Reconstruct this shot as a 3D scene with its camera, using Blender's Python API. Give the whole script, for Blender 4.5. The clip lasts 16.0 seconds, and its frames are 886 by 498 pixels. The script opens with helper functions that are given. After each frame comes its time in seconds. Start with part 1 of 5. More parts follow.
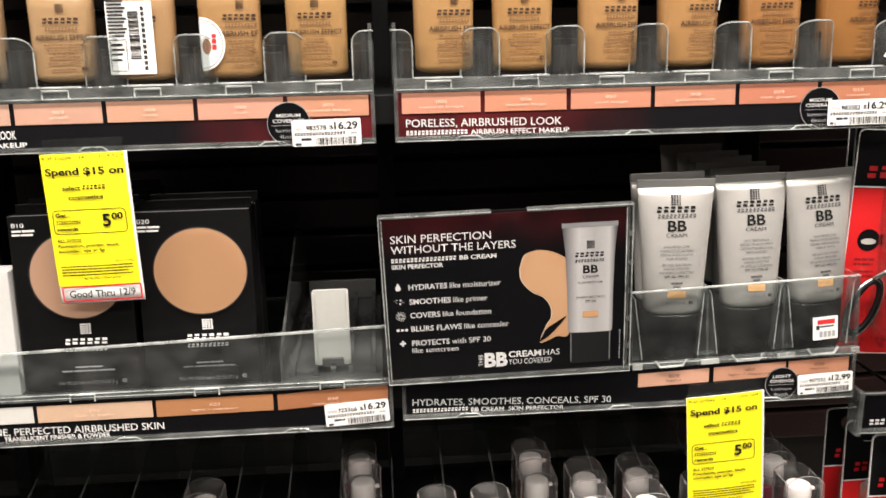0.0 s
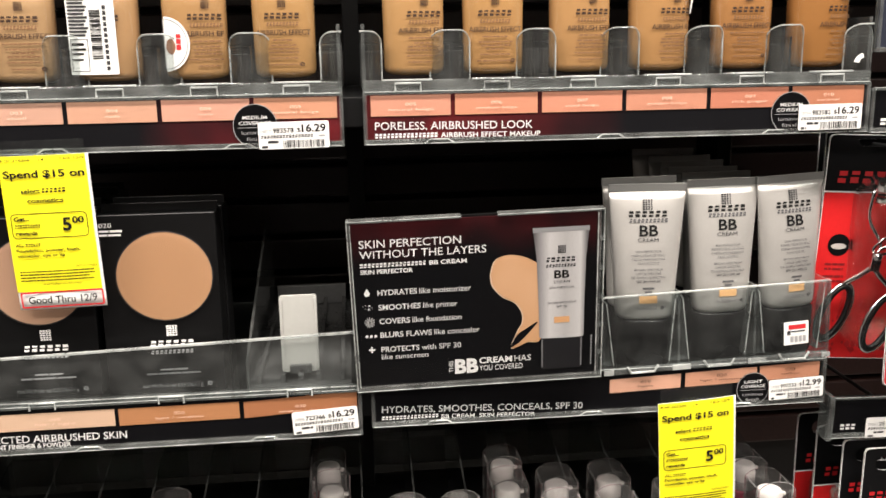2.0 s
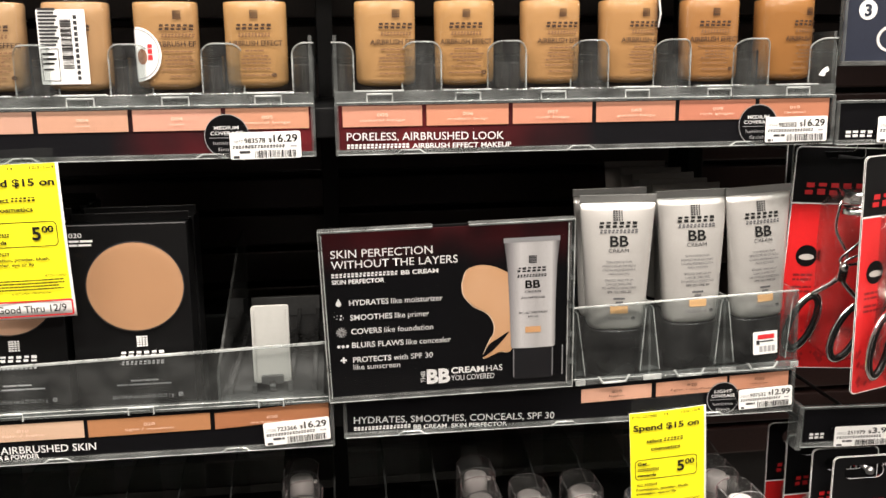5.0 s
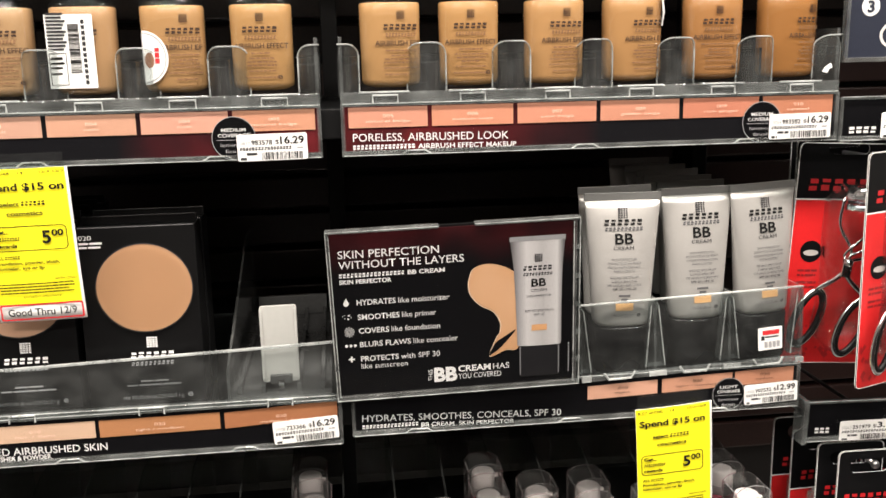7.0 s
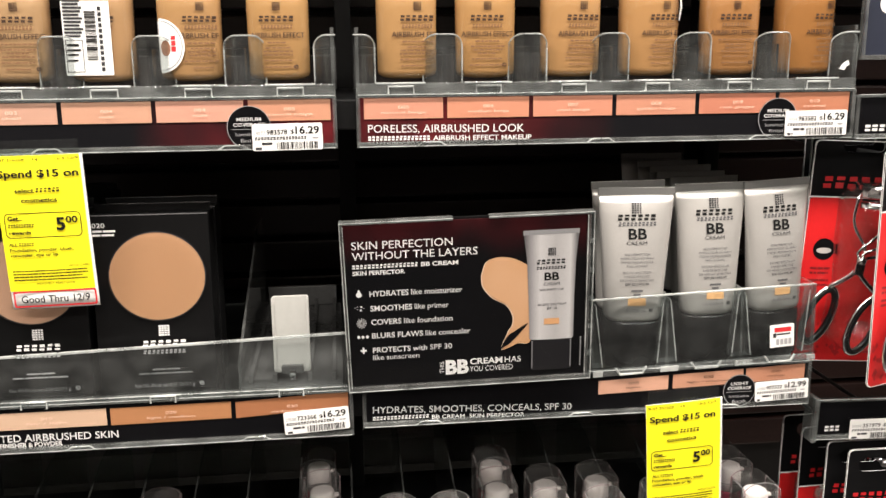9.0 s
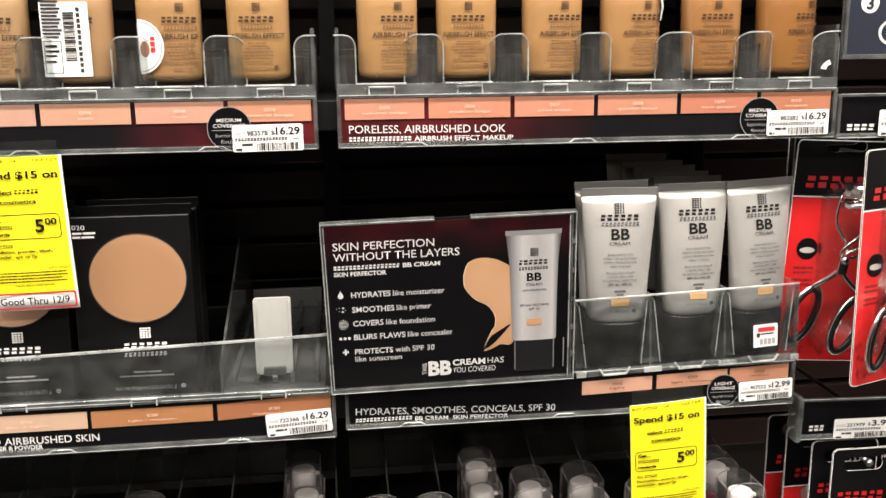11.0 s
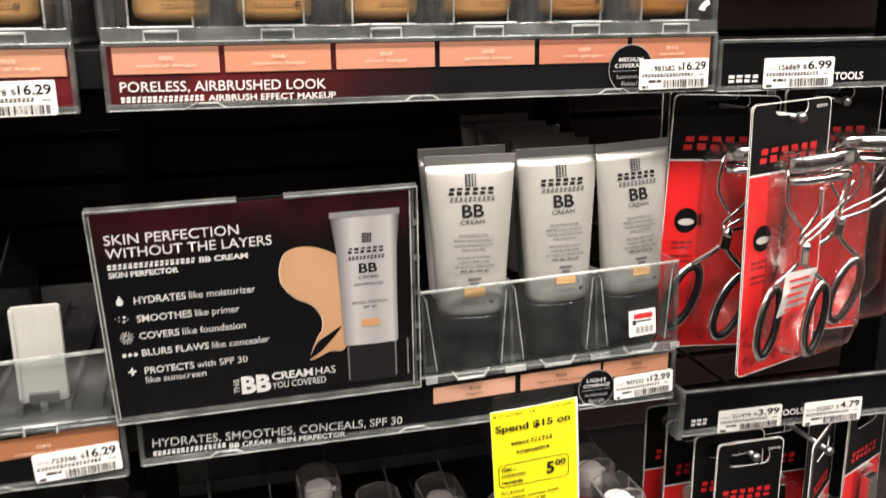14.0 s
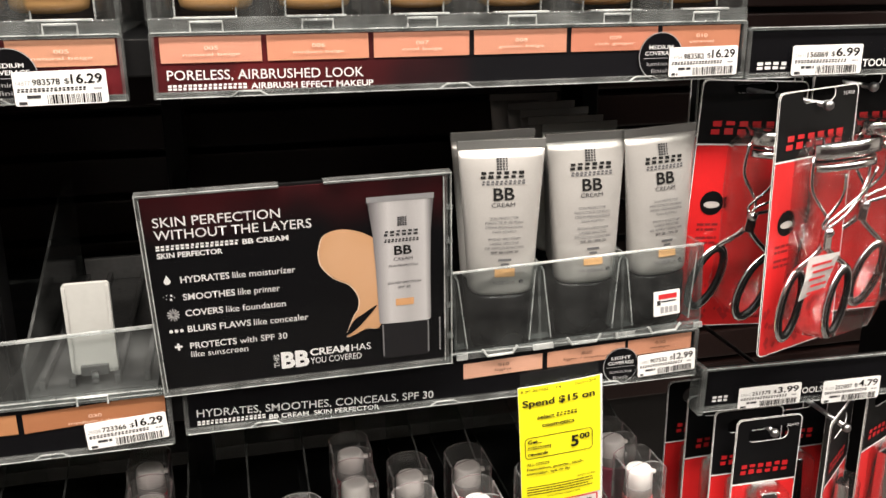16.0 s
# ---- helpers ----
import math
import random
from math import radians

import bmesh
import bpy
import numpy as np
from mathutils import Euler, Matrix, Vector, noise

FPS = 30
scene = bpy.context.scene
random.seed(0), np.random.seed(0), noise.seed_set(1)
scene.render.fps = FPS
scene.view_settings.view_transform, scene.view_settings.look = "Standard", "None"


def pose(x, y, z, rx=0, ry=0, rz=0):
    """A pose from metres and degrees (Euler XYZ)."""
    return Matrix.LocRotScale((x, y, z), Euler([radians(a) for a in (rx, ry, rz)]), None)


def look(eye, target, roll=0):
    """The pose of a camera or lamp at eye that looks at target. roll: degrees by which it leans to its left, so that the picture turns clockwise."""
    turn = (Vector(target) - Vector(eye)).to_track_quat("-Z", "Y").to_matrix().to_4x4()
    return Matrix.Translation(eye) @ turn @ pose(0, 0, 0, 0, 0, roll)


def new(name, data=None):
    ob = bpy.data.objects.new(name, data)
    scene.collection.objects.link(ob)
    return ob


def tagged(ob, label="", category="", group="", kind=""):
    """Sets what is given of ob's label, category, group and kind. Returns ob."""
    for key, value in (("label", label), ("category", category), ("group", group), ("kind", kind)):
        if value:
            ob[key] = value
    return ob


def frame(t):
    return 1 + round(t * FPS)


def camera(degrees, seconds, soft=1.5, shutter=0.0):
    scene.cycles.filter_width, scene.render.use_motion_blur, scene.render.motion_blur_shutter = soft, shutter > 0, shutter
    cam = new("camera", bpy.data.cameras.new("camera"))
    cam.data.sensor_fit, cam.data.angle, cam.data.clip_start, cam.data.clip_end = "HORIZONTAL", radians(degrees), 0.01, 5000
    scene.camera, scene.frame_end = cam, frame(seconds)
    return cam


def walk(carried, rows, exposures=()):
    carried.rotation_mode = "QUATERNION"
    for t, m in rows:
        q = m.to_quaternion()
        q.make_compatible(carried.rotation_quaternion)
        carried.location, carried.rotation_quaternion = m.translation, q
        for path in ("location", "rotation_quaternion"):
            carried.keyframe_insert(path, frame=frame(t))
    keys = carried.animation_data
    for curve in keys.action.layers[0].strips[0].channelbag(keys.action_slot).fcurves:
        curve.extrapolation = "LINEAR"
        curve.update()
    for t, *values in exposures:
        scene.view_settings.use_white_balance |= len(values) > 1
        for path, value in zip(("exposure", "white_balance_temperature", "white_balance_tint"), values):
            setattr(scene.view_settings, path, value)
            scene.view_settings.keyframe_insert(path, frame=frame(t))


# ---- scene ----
cam = camera(52.92, 16.0, soft=1.5, shutter=0.9)
PATH = [
    (0, (-0.0213, -0.5753, 1.4447), (0.0198, 0.0087, 1.3131), -1.40),
    (0.5, (-0.0212, -0.5712, 1.4451), (0.0260, 0.0105, 1.3059), -1.34),
    (1, (-0.0245, -0.5694, 1.4442), (0.0273, 0.0115, 1.3034), -1.05),
    (1.5, (-0.0219, -0.5704, 1.4443), (0.0335, 0.0118, 1.3100), -0.95),
    (2, (-0.0175, -0.5673, 1.4436), (0.0407, 0.0156, 1.3140), -1.01),
    (2.5, (-0.0139, -0.5663, 1.4402), (0.0461, 0.0175, 1.3157), -1.11),
    (3, (-0.0110, -0.5669, 1.4402), (0.0524, 0.0168, 1.3163), -0.93),
    (3.5, (-0.0098, -0.5692, 1.4387), (0.0604, 0.0145, 1.3187), -0.80),
    (4, (-0.0117, -0.5690, 1.4396), (0.0608, 0.0145, 1.3202), -0.49),
    (6.5, (-0.0124, -0.5745, 1.4425), (0.0565, 0.0093, 1.3226), -1.27),
    (7, (-0.0138, -0.5742, 1.4448), (0.0548, 0.0090, 1.3214), -1.27),
    (7.5, (-0.0156, -0.5730, 1.4439), (0.0519, 0.0093, 1.3161), -1.05),
    (8, (-0.0200, -0.5710, 1.4426), (0.0462, 0.0109, 1.3121), -0.48),
    (8.5, (-0.0193, -0.5704, 1.4426), (0.0485, 0.0113, 1.3118), -0.27),
    (9, (-0.0212, -0.5728, 1.4436), (0.0459, 0.0097, 1.3164), -0.51),
    (11.5, (-0.0116, -0.5724, 1.4401), (0.0603, 0.0101, 1.3156), -0.74),
    (12, (-0.0088, -0.5643, 1.4336), (0.0659, 0.0181, 1.3101), -1.66),
    (12.5, (0.0233, -0.5034, 1.4428), (0.1327, 0.0732, 1.3180), -2.69),
    (13, (0.0413, -0.4649, 1.4400), (0.1903, 0.1018, 1.3110), -1.42),
    (13.5, (0.0401, -0.4587, 1.4286), (0.1915, 0.1059, 1.2935), -1.17),
    (14, (0.0359, -0.4690, 1.4293), (0.1850, 0.0924, 1.2791), -0.68),
    (14.5, (0.0304, -0.4787, 1.4383), (0.1746, 0.0808, 1.2765), -0.35),
    (15, (0.0249, -0.4769, 1.4430), (0.1631, 0.0815, 1.2725), -0.14),
    (15.5, (0.0252, -0.4790, 1.4439), (0.1593, 0.0800, 1.2724), -0.41),
    (16, (0.0265, -0.4807, 1.4457), (0.1599, 0.0773, 1.2702), -0.50),
]
walk(cam, [(t, look(eye, target, roll)) for t, eye, target, roll in PATH])

# ---- world, lamps and exposure ----
world = bpy.data.worlds.new("store_air")
scene.world = world
world.use_nodes = True
world.node_tree.nodes["Background"].inputs[0].default_value = (0.9, 0.95, 1.0, 1)
world.node_tree.nodes["Background"].inputs[1].default_value = 0.02
scene.view_settings.exposure = 0.0
LAMPS = [(-1.3, -0.75, 95), (0.1, -0.75, 95), (1.5, -0.75, 95), (-0.6, -2.3, 70), (1.0, -2.3, 70)]  # x, y, watts
for lx, ly, watts in LAMPS:
    lamp = bpy.data.lights.new("tube_light", "AREA")
    lamp.shape, lamp.size, lamp.size_y, lamp.energy, lamp.color = "RECTANGLE", 1.2, 0.28, watts * 0.54, (1.0, 0.910, 0.818)
    new("tube_light", lamp).matrix_world = pose(lx, ly, 2.88, 0, 0, 0)


# ---- materials ----
def material(name, base, rough=0.5, metal=0.0, vary=0.08, grain=300.0, bump=0.0, blotch=25.0, coat=0.0, spec=0.5, sheen_rand=0.0):
    """Paint, paper or plastic with variation at two scales and a fine relief."""
    m = bpy.data.materials.new(name)
    m.use_nodes = True
    n, l = m.node_tree.nodes, m.node_tree.links
    b = n["Principled BSDF"]
    b.inputs["Roughness"].default_value, b.inputs["Metallic"].default_value = rough, metal
    b.inputs["Coat Weight"].default_value, b.inputs["Coat Roughness"].default_value = coat, 0.05
    b.inputs["Specular IOR Level"].default_value = spec
    co = n.new("ShaderNodeTexCoord")
    fine, wide = n.new("ShaderNodeTexNoise"), n.new("ShaderNodeTexNoise")
    fine.inputs["Scale"].default_value, wide.inputs["Scale"].default_value = grain, blotch
    fine.inputs["Detail"].default_value = 4
    for t in (fine, wide):
        l.new(co.outputs["Object"], t.inputs["Vector"])
    add = n.new("ShaderNodeMath")
    add.operation = "ADD"
    l.new(fine.outputs["Fac"], add.inputs[0])
    l.new(wide.outputs["Fac"], add.inputs[1])
    span = n.new("ShaderNodeMapRange")
    span.inputs["From Min"].default_value, span.inputs["From Max"].default_value = 0.6, 1.4
    span.inputs["To Min"].default_value, span.inputs["To Max"].default_value = 1 - vary, 1 + vary
    l.new(add.outputs[0], span.inputs["Value"])
    mix = n.new("ShaderNodeMix")
    mix.data_type, mix.blend_type = "RGBA", "MULTIPLY"
    mix.inputs["Factor"].default_value = 1
    mix.inputs["A"].default_value = (*base, 1)
    l.new(span.outputs["Result"], mix.inputs["B"])
    l.new(mix.outputs["Result"], b.inputs["Base Color"])
    r = n.new("ShaderNodeMapRange")
    r.inputs["To Min"].default_value, r.inputs["To Max"].default_value = max(rough - 0.06, 0.02), min(rough + 0.08, 1)
    l.new(wide.outputs["Fac"], r.inputs["Value"])
    l.new(r.outputs["Result"], b.inputs["Roughness"])
    if bump:
        bp = n.new("ShaderNodeBump")
        bp.inputs["Strength"].default_value, bp.inputs["Distance"].default_value = bump, 0.0004
        l.new(fine.outputs["Fac"], bp.inputs["Height"])
        l.new(bp.outputs["Normal"], b.inputs["Normal"])
    return m


def clear(name, tint=(0.93, 0.95, 0.94), ior=1.49, rough=0.04, haze=0.0, crinkle=0.0):
    """Clear plastic or glass: it lets light through and its gloss follows Fresnel. haze: share of milky surface, for
    scuffs and for painted edge light.
    """
    m = bpy.data.materials.new(name)
    m.use_nodes = True
    n, l = m.node_tree.nodes, m.node_tree.links
    n.remove(n["Principled BSDF"])
    t, g, d = n.new("ShaderNodeBsdfTransparent"), n.new("ShaderNodeBsdfGlossy"), n.new("ShaderNodeBsdfDiffuse")
    t.inputs["Color"].default_value = (*tint, 1)
    g.inputs["Roughness"].default_value = rough
    d.inputs["Color"].default_value = (0.75, 0.77, 0.76, 1)
    lw, pw, f = n.new("ShaderNodeLayerWeight"), n.new("ShaderNodeMath"), n.new("ShaderNodeMath")
    lw.inputs["Blend"].default_value = 0.5
    pw.operation, pw.inputs[1].default_value = "POWER", 5.0
    f.operation = "MULTIPLY_ADD"
    face = ((ior - 1) / (ior + 1)) ** 2
    f.inputs[1].default_value, f.inputs[2].default_value = 1 - face, face
    l.new(lw.outputs["Facing"], pw.inputs[0])
    l.new(pw.outputs[0], f.inputs[0])
    a = n.new("ShaderNodeMixShader")
    l.new(f.outputs[0], a.inputs[0])
    l.new(t.outputs[0], a.inputs[1])
    l.new(g.outputs[0], a.inputs[2])
    h = n.new("ShaderNodeMixShader")
    co, no, mr = n.new("ShaderNodeTexCoord"), n.new("ShaderNodeTexNoise"), n.new("ShaderNodeMapRange")
    no.inputs["Scale"].default_value, no.inputs["Detail"].default_value = 60, 6
    l.new(co.outputs["Object"], no.inputs["Vector"])
    l.new(no.outputs["Fac"], mr.inputs["Value"])
    mr.inputs["From Min"].default_value, mr.inputs["From Max"].default_value = 0.3, 0.7
    mr.inputs["To Min"].default_value, mr.inputs["To Max"].default_value = haze * 0.4, haze * 1.6
    if crinkle:
        wave, bp = n.new("ShaderNodeTexNoise"), n.new("ShaderNodeBump")
        wave.inputs["Scale"].default_value, wave.inputs["Detail"].default_value, wave.inputs["Distortion"].default_value = 45, 2, 1.5
        bp.inputs["Strength"].default_value, bp.inputs["Distance"].default_value = crinkle, 0.004
        l.new(co.outputs["Object"], wave.inputs["Vector"])
        l.new(wave.outputs["Fac"], bp.inputs["Height"])
        l.new(bp.outputs["Normal"], g.inputs["Normal"])
    l.new(mr.outputs["Result"], h.inputs[0])
    l.new(a.outputs[0], h.inputs[1])
    l.new(d.outputs[0], h.inputs[2])
    l.new(h.outputs[0], n["Material Output"].inputs[0])
    return m


def graded(name, low, high, axis, start, end, rough=0.3, power=1.0):
    """A surface that fades from one colour to another along an axis of the object, for prints and painted reflections.
    """
    m = material(name, low, rough, vary=0.05, spec=0.12)
    n, l = m.node_tree.nodes, m.node_tree.links
    co, sep, mr, ramp = n.new("ShaderNodeTexCoord"), n.new("ShaderNodeSeparateXYZ"), n.new("ShaderNodeMapRange"), n.new("ShaderNodeMix")
    no, ad = n.new("ShaderNodeTexNoise"), n.new("ShaderNodeMath")
    l.new(co.outputs["Object"], sep.inputs[0])
    l.new(sep.outputs[axis], mr.inputs["Value"])
    mr.inputs["From Min"].default_value, mr.inputs["From Max"].default_value = start, end
    no.inputs["Scale"].default_value = 18
    l.new(co.outputs["Object"], no.inputs["Vector"])
    ad.operation = "MULTIPLY"
    l.new(mr.outputs["Result"], ad.inputs[0])
    pw = n.new("ShaderNodeMath")
    pw.operation, pw.inputs[1].default_value, pw.inputs[2].default_value = "MULTIPLY_ADD", 4.0, -1.2
    pw.use_clamp = True
    l.new(no.outputs["Fac"], pw.inputs[0])
    l.new(pw.outputs[0], ad.inputs[1])
    ramp.data_type, ramp.clamp_factor = "RGBA", True
    ramp.inputs["A"].default_value, ramp.inputs["B"].default_value = (*low, 1), (*high, 1)
    l.new(ad.outputs[0], ramp.inputs["Factor"])
    l.new(ramp.outputs["Result"], n["Principled BSDF"].inputs["Base Color"])
    return m


def banded(name, stops, axis, start, end, rough=0.3):
    """A print whose ink changes through several stops along an axis of the object."""
    m = material(name, stops[0][1], rough, vary=0.03)
    n, l = m.node_tree.nodes, m.node_tree.links
    co, sep, mr, ramp = n.new("ShaderNodeTexCoord"), n.new("ShaderNodeSeparateXYZ"), n.new("ShaderNodeMapRange"), n.new("ShaderNodeValToRGB")
    l.new(co.outputs["Object"], sep.inputs[0])
    l.new(sep.outputs[axis], mr.inputs["Value"])
    mr.inputs["From Min"].default_value, mr.inputs["From Max"].default_value = start, end
    while len(ramp.color_ramp.elements) < len(stops):
        ramp.color_ramp.elements.new(0.5)
    for el, (at, rgb) in zip(ramp.color_ramp.elements, stops):
        el.position, el.color = at, (*rgb, 1)
    l.new(mr.outputs["Result"], ramp.inputs[0])
    l.new(ramp.outputs[0], n["Principled BSDF"].inputs["Base Color"])
    return m


ACRYLIC = clear("clear_acrylic", haze=0.006)
ACRYLIC_FRONT = clear("scuffed_acrylic", tint=(0.88, 0.90, 0.90), haze=0.022, rough=0.06)
# extra milkiness imitates the light that acrylic edges collect
ACRYLIC_EDGE = clear("acrylic_edge", tint=(0.72, 0.76, 0.76), haze=0.085, rough=0.10, ior=1.75)
# milky white stands in for lamp highlights on rims and bevels
ACRYLIC_GLINT = clear("painted_acrylic_glint", tint=(0.85, 0.88, 0.88), haze=0.34, rough=0.08, ior=1.7)
ACRYLIC_TAB = clear("worn_tab_acrylic", tint=(0.88, 0.90, 0.90), haze=0.020, rough=0.07)
ACRYLIC_POCKET = clear("pocket_acrylic", tint=(0.90, 0.92, 0.92), haze=0.012, rough=0.05)
GLASS = clear("bottle_glass", tint=(0.96, 0.96, 0.95), ior=1.5, rough=0.02)
BLISTER = clear("blister_plastic", tint=(0.985, 0.985, 0.985), ior=1.46, rough=0.05, haze=0.003, crinkle=0.8)
PINK_CASE = clear("pink_case", tint=(0.995, 0.985, 0.985), ior=1.5, rough=0.05, haze=0.02)
BLACK_PANEL = material("black_panel", (0.007, 0.006, 0.006), 0.45, vary=0.3, bump=0.15)
BLACK_PLASTIC = material("black_plastic", (0.006, 0.006, 0.0063), 0.35, vary=0.2, bump=0.05, spec=0.25)
BLACK_PAPER = material("black_print", (0.0045, 0.0045, 0.0055), 0.32, vary=0.15, spec=0.12)
WHITE_INK = material("white_ink", (0.79, 0.79, 0.79), 0.5, vary=0.03)
BLACK_INK = material("black_ink", (0.009, 0.009, 0.009), 0.6, vary=0.1, spec=0.15)
GREY_INK = material("grey_ink", (0.04, 0.04, 0.043), 0.6, vary=0.1, spec=0.15)
MID_INK = material("mid_grey_ink", (0.11, 0.11, 0.115), 0.6, vary=0.1, spec=0.15)
SOFT_INK = material("faded_grey_ink", (0.36, 0.36, 0.37), 0.5, vary=0.1)
DEEP_RED_INK = material("deep_red_ink", (0.42, 0.012, 0.016), 0.4, vary=0.08)
RED_INK = material("red_ink", (0.62, 0.03, 0.035), 0.45, vary=0.05)
WHITE_PAPER = material("white_label_paper", (0.84, 0.84, 0.83), 0.55, vary=0.03, bump=0.05)
YELLOW_PAPER = material("yellow_tag_paper", (0.93, 0.84, 0.01), 0.6, vary=0.03, bump=0.05)
SILVER = material("silver_tube_foil", (0.58, 0.565, 0.545), 0.34, metal=0.58, vary=0.04, grain=900, bump=0.04)
CRIMP = material("crimped_foil", (0.30, 0.30, 0.292), 0.42, metal=0.6, vary=0.06, grain=900, bump=0.2)
TUBE_CAP = material("black_tube_cap", (0.006, 0.006, 0.0065), 0.25, vary=0.1)
PEACH = material("peach_shade_ink", (0.80, 0.47, 0.22), 0.45, vary=0.04)
CHROME = material("chromed_steel", (0.75, 0.75, 0.76), 0.13, metal=1.0, vary=0.03)
STEEL = material("hook_steel", (0.34, 0.34, 0.35), 0.3, metal=1.0, vary=0.05)
WHITE_PLASTIC = material("white_plastic", (0.86, 0.86, 0.84), 0.35, vary=0.04, bump=0.03)
RED_CARD = material("red_card_print", (0.66, 0.018, 0.020), 0.32, vary=0.06, coat=0.3)
BLACK_CARD = material("black_card_print", (0.0045, 0.0045, 0.005), 0.38, vary=0.1, spec=0.16)
NAVY_PRINT = material("navy_print", (0.022, 0.026, 0.042), 0.35, vary=0.1)
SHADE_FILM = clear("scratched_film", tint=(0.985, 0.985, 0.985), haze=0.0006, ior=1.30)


def shade(name, rgb, rough=0.42):
    return material(name, rgb, rough, vary=0.035)


# ---- building blocks ----
def thing(name, x, y, z, label, category, group="", kind="", rz=0.0, rx=0.0, ry=0.0):
    ob = new(name)
    ob.empty_display_size = 0.01
    ob.matrix_world = pose(x, y, z, rx, ry, rz)
    return tagged(ob, label, category, group, kind)


def part(name, bm, mat, parent, label="", smooth=False):
    """One mesh object under a thing or a part, in the thing's own coordinates."""
    me = bpy.data.meshes.new(name)
    bm.to_mesh(me)
    bm.free()
    for m in mat if isinstance(mat, (list, tuple)) else (mat,):
        me.materials.append(m)
    if smooth:
        for p in me.polygons:
            p.use_smooth = True
    ob = new(name, me)
    ob.parent = parent
    if label:
        ob["label"] = label
    if name in ("fine_print", "code_line", "barcode", "emblem", "digits", "shade_name", "shade_patch", "red_mark"):
        ob["kind"] = "stuff"
    return ob


def box(bm, x0, x1, y0, y1, z0, z1, bevel=0.0, edge_slot=None):
    """A box, bevelled if wanted; edge_slot gives its narrow rim faces another material slot."""
    v = [bm.verts.new(c) for c in ((x0, y0, z0), (x1, y0, z0), (x1, y1, z0), (x0, y1, z0), (x0, y0, z1), (x1, y0, z1), (x1, y1, z1), (x0, y1, z1))]
    faces = [bm.faces.new([v[i] for i in q]) for q in ((3, 2, 1, 0), (4, 5, 6, 7), (0, 1, 5, 4), (1, 2, 6, 5), (2, 3, 7, 6), (3, 0, 4, 7))]
    if edge_slot is not None:
        size = (x1 - x0, y1 - y0, z1 - z0)
        thin = size.index(min(size))
        for f in faces:
            f.normal_update()
            if abs(f.normal[thin]) < 0.5:
                f.material_index = edge_slot
    if bevel:
        bmesh.ops.bevel(bm, geom=list({e for f in faces for e in f.edges}), offset=bevel, segments=2, affect="EDGES", profile=0.6)
    return bm


def plate(points, y0, y1, bevel=0.0, rim_slot=None):
    """A plate with an outline of (x, z) points, counter-clockwise as seen from the front, from y0 (front) to y1."""
    bm = bmesh.new()
    a = [bm.verts.new((x, y0, z)) for x, z in points]
    b = [bm.verts.new((x, y1, z)) for x, z in points]
    bm.faces.new(a)
    bm.faces.new(b[::-1])
    for i in range(len(points)):
        j = (i + 1) % len(points)
        f = bm.faces.new((a[j], a[i], b[i], b[j]))
        if rim_slot is not None:
            f.material_index = rim_slot
    bmesh.ops.recalc_face_normals(bm, faces=bm.faces)
    return bm


def sheet(points, y):
    """A printed shape, lying flat on a face that looks to the front."""
    bm = bmesh.new()
    bm.faces.new([bm.verts.new((x, y, z)) for x, z in points])
    return bm


def rect(x0, x1, z0, z1):
    return [(x0, z0), (x1, z0), (x1, z1), (x0, z1)]


def rounded(x0, x1, z0, z1, r, n=5):
    pts = []
    for cx, cz, a in ((x1 - r, z0 + r, -90), (x1 - r, z1 - r, 0), (x0 + r, z1 - r, 90), (x0 + r, z0 + r, 180)):
        pts += [(cx + r * math.cos(radians(a + 90 * k / n)), cz + r * math.sin(radians(a + 90 * k / n))) for k in range(n + 1)]
    return pts


def disc(cx, cz, rx, rz=None, n=40):
    rz = rz or rx
    return [(cx + rx * math.cos(2 * math.pi * k / n), cz + rz * math.sin(2 * math.pi * k / n)) for k in range(n)]


def ring(outer, inner, y):
    """A flat printed outline between two outlines of the same count."""
    bm = bmesh.new()
    a = [bm.verts.new((x, y, z)) for x, z in outer]
    b = [bm.verts.new((x, y, z)) for x, z in inner]
    for i in range(len(a)):
        j = (i + 1) % len(a)
        bm.faces.new((a[i], a[j], b[j], b[i]))
    return bm


def bars(rects, y):
    bm = bmesh.new()
    for x0, x1, z0, z1 in rects:
        bm.faces.new([bm.verts.new(c) for c in ((x0, y, z0), (x1, y, z0), (x1, y, z1), (x0, y, z1))])
    return bm


def wire(points, r, sides=8, closed=False):
    """A round wire along a line of points."""
    bm = bmesh.new()
    pts = [Vector(p) for p in points]
    rings = []
    n = len(pts)
    for i, p in enumerate(pts):
        d = (pts[(i + 1) % n] - pts[i - 1]) if closed else (pts[min(i + 1, n - 1)] - pts[max(i - 1, 0)])
        d.normalize()
        u = d.orthogonal() if i == 0 else (rings_u - d * rings_u.dot(d))
        u.normalize()
        rings_u = u
        w = d.cross(u)
        rr = r[i] if isinstance(r, (list, tuple)) else r
        rings.append([bm.verts.new(p + rr * (math.cos(2 * math.pi * k / sides) * u + math.sin(2 * math.pi * k / sides) * w)) for k in range(sides)])
    for i in range(n if closed else n - 1):
        a, b = rings[i], rings[(i + 1) % n]
        for k in range(sides):
            bm.faces.new((a[k], a[(k + 1) % sides], b[(k + 1) % sides], b[k]))
    if not closed:
        bm.faces.new(rings[0][::-1])
        bm.faces.new(rings[-1])
    return bm


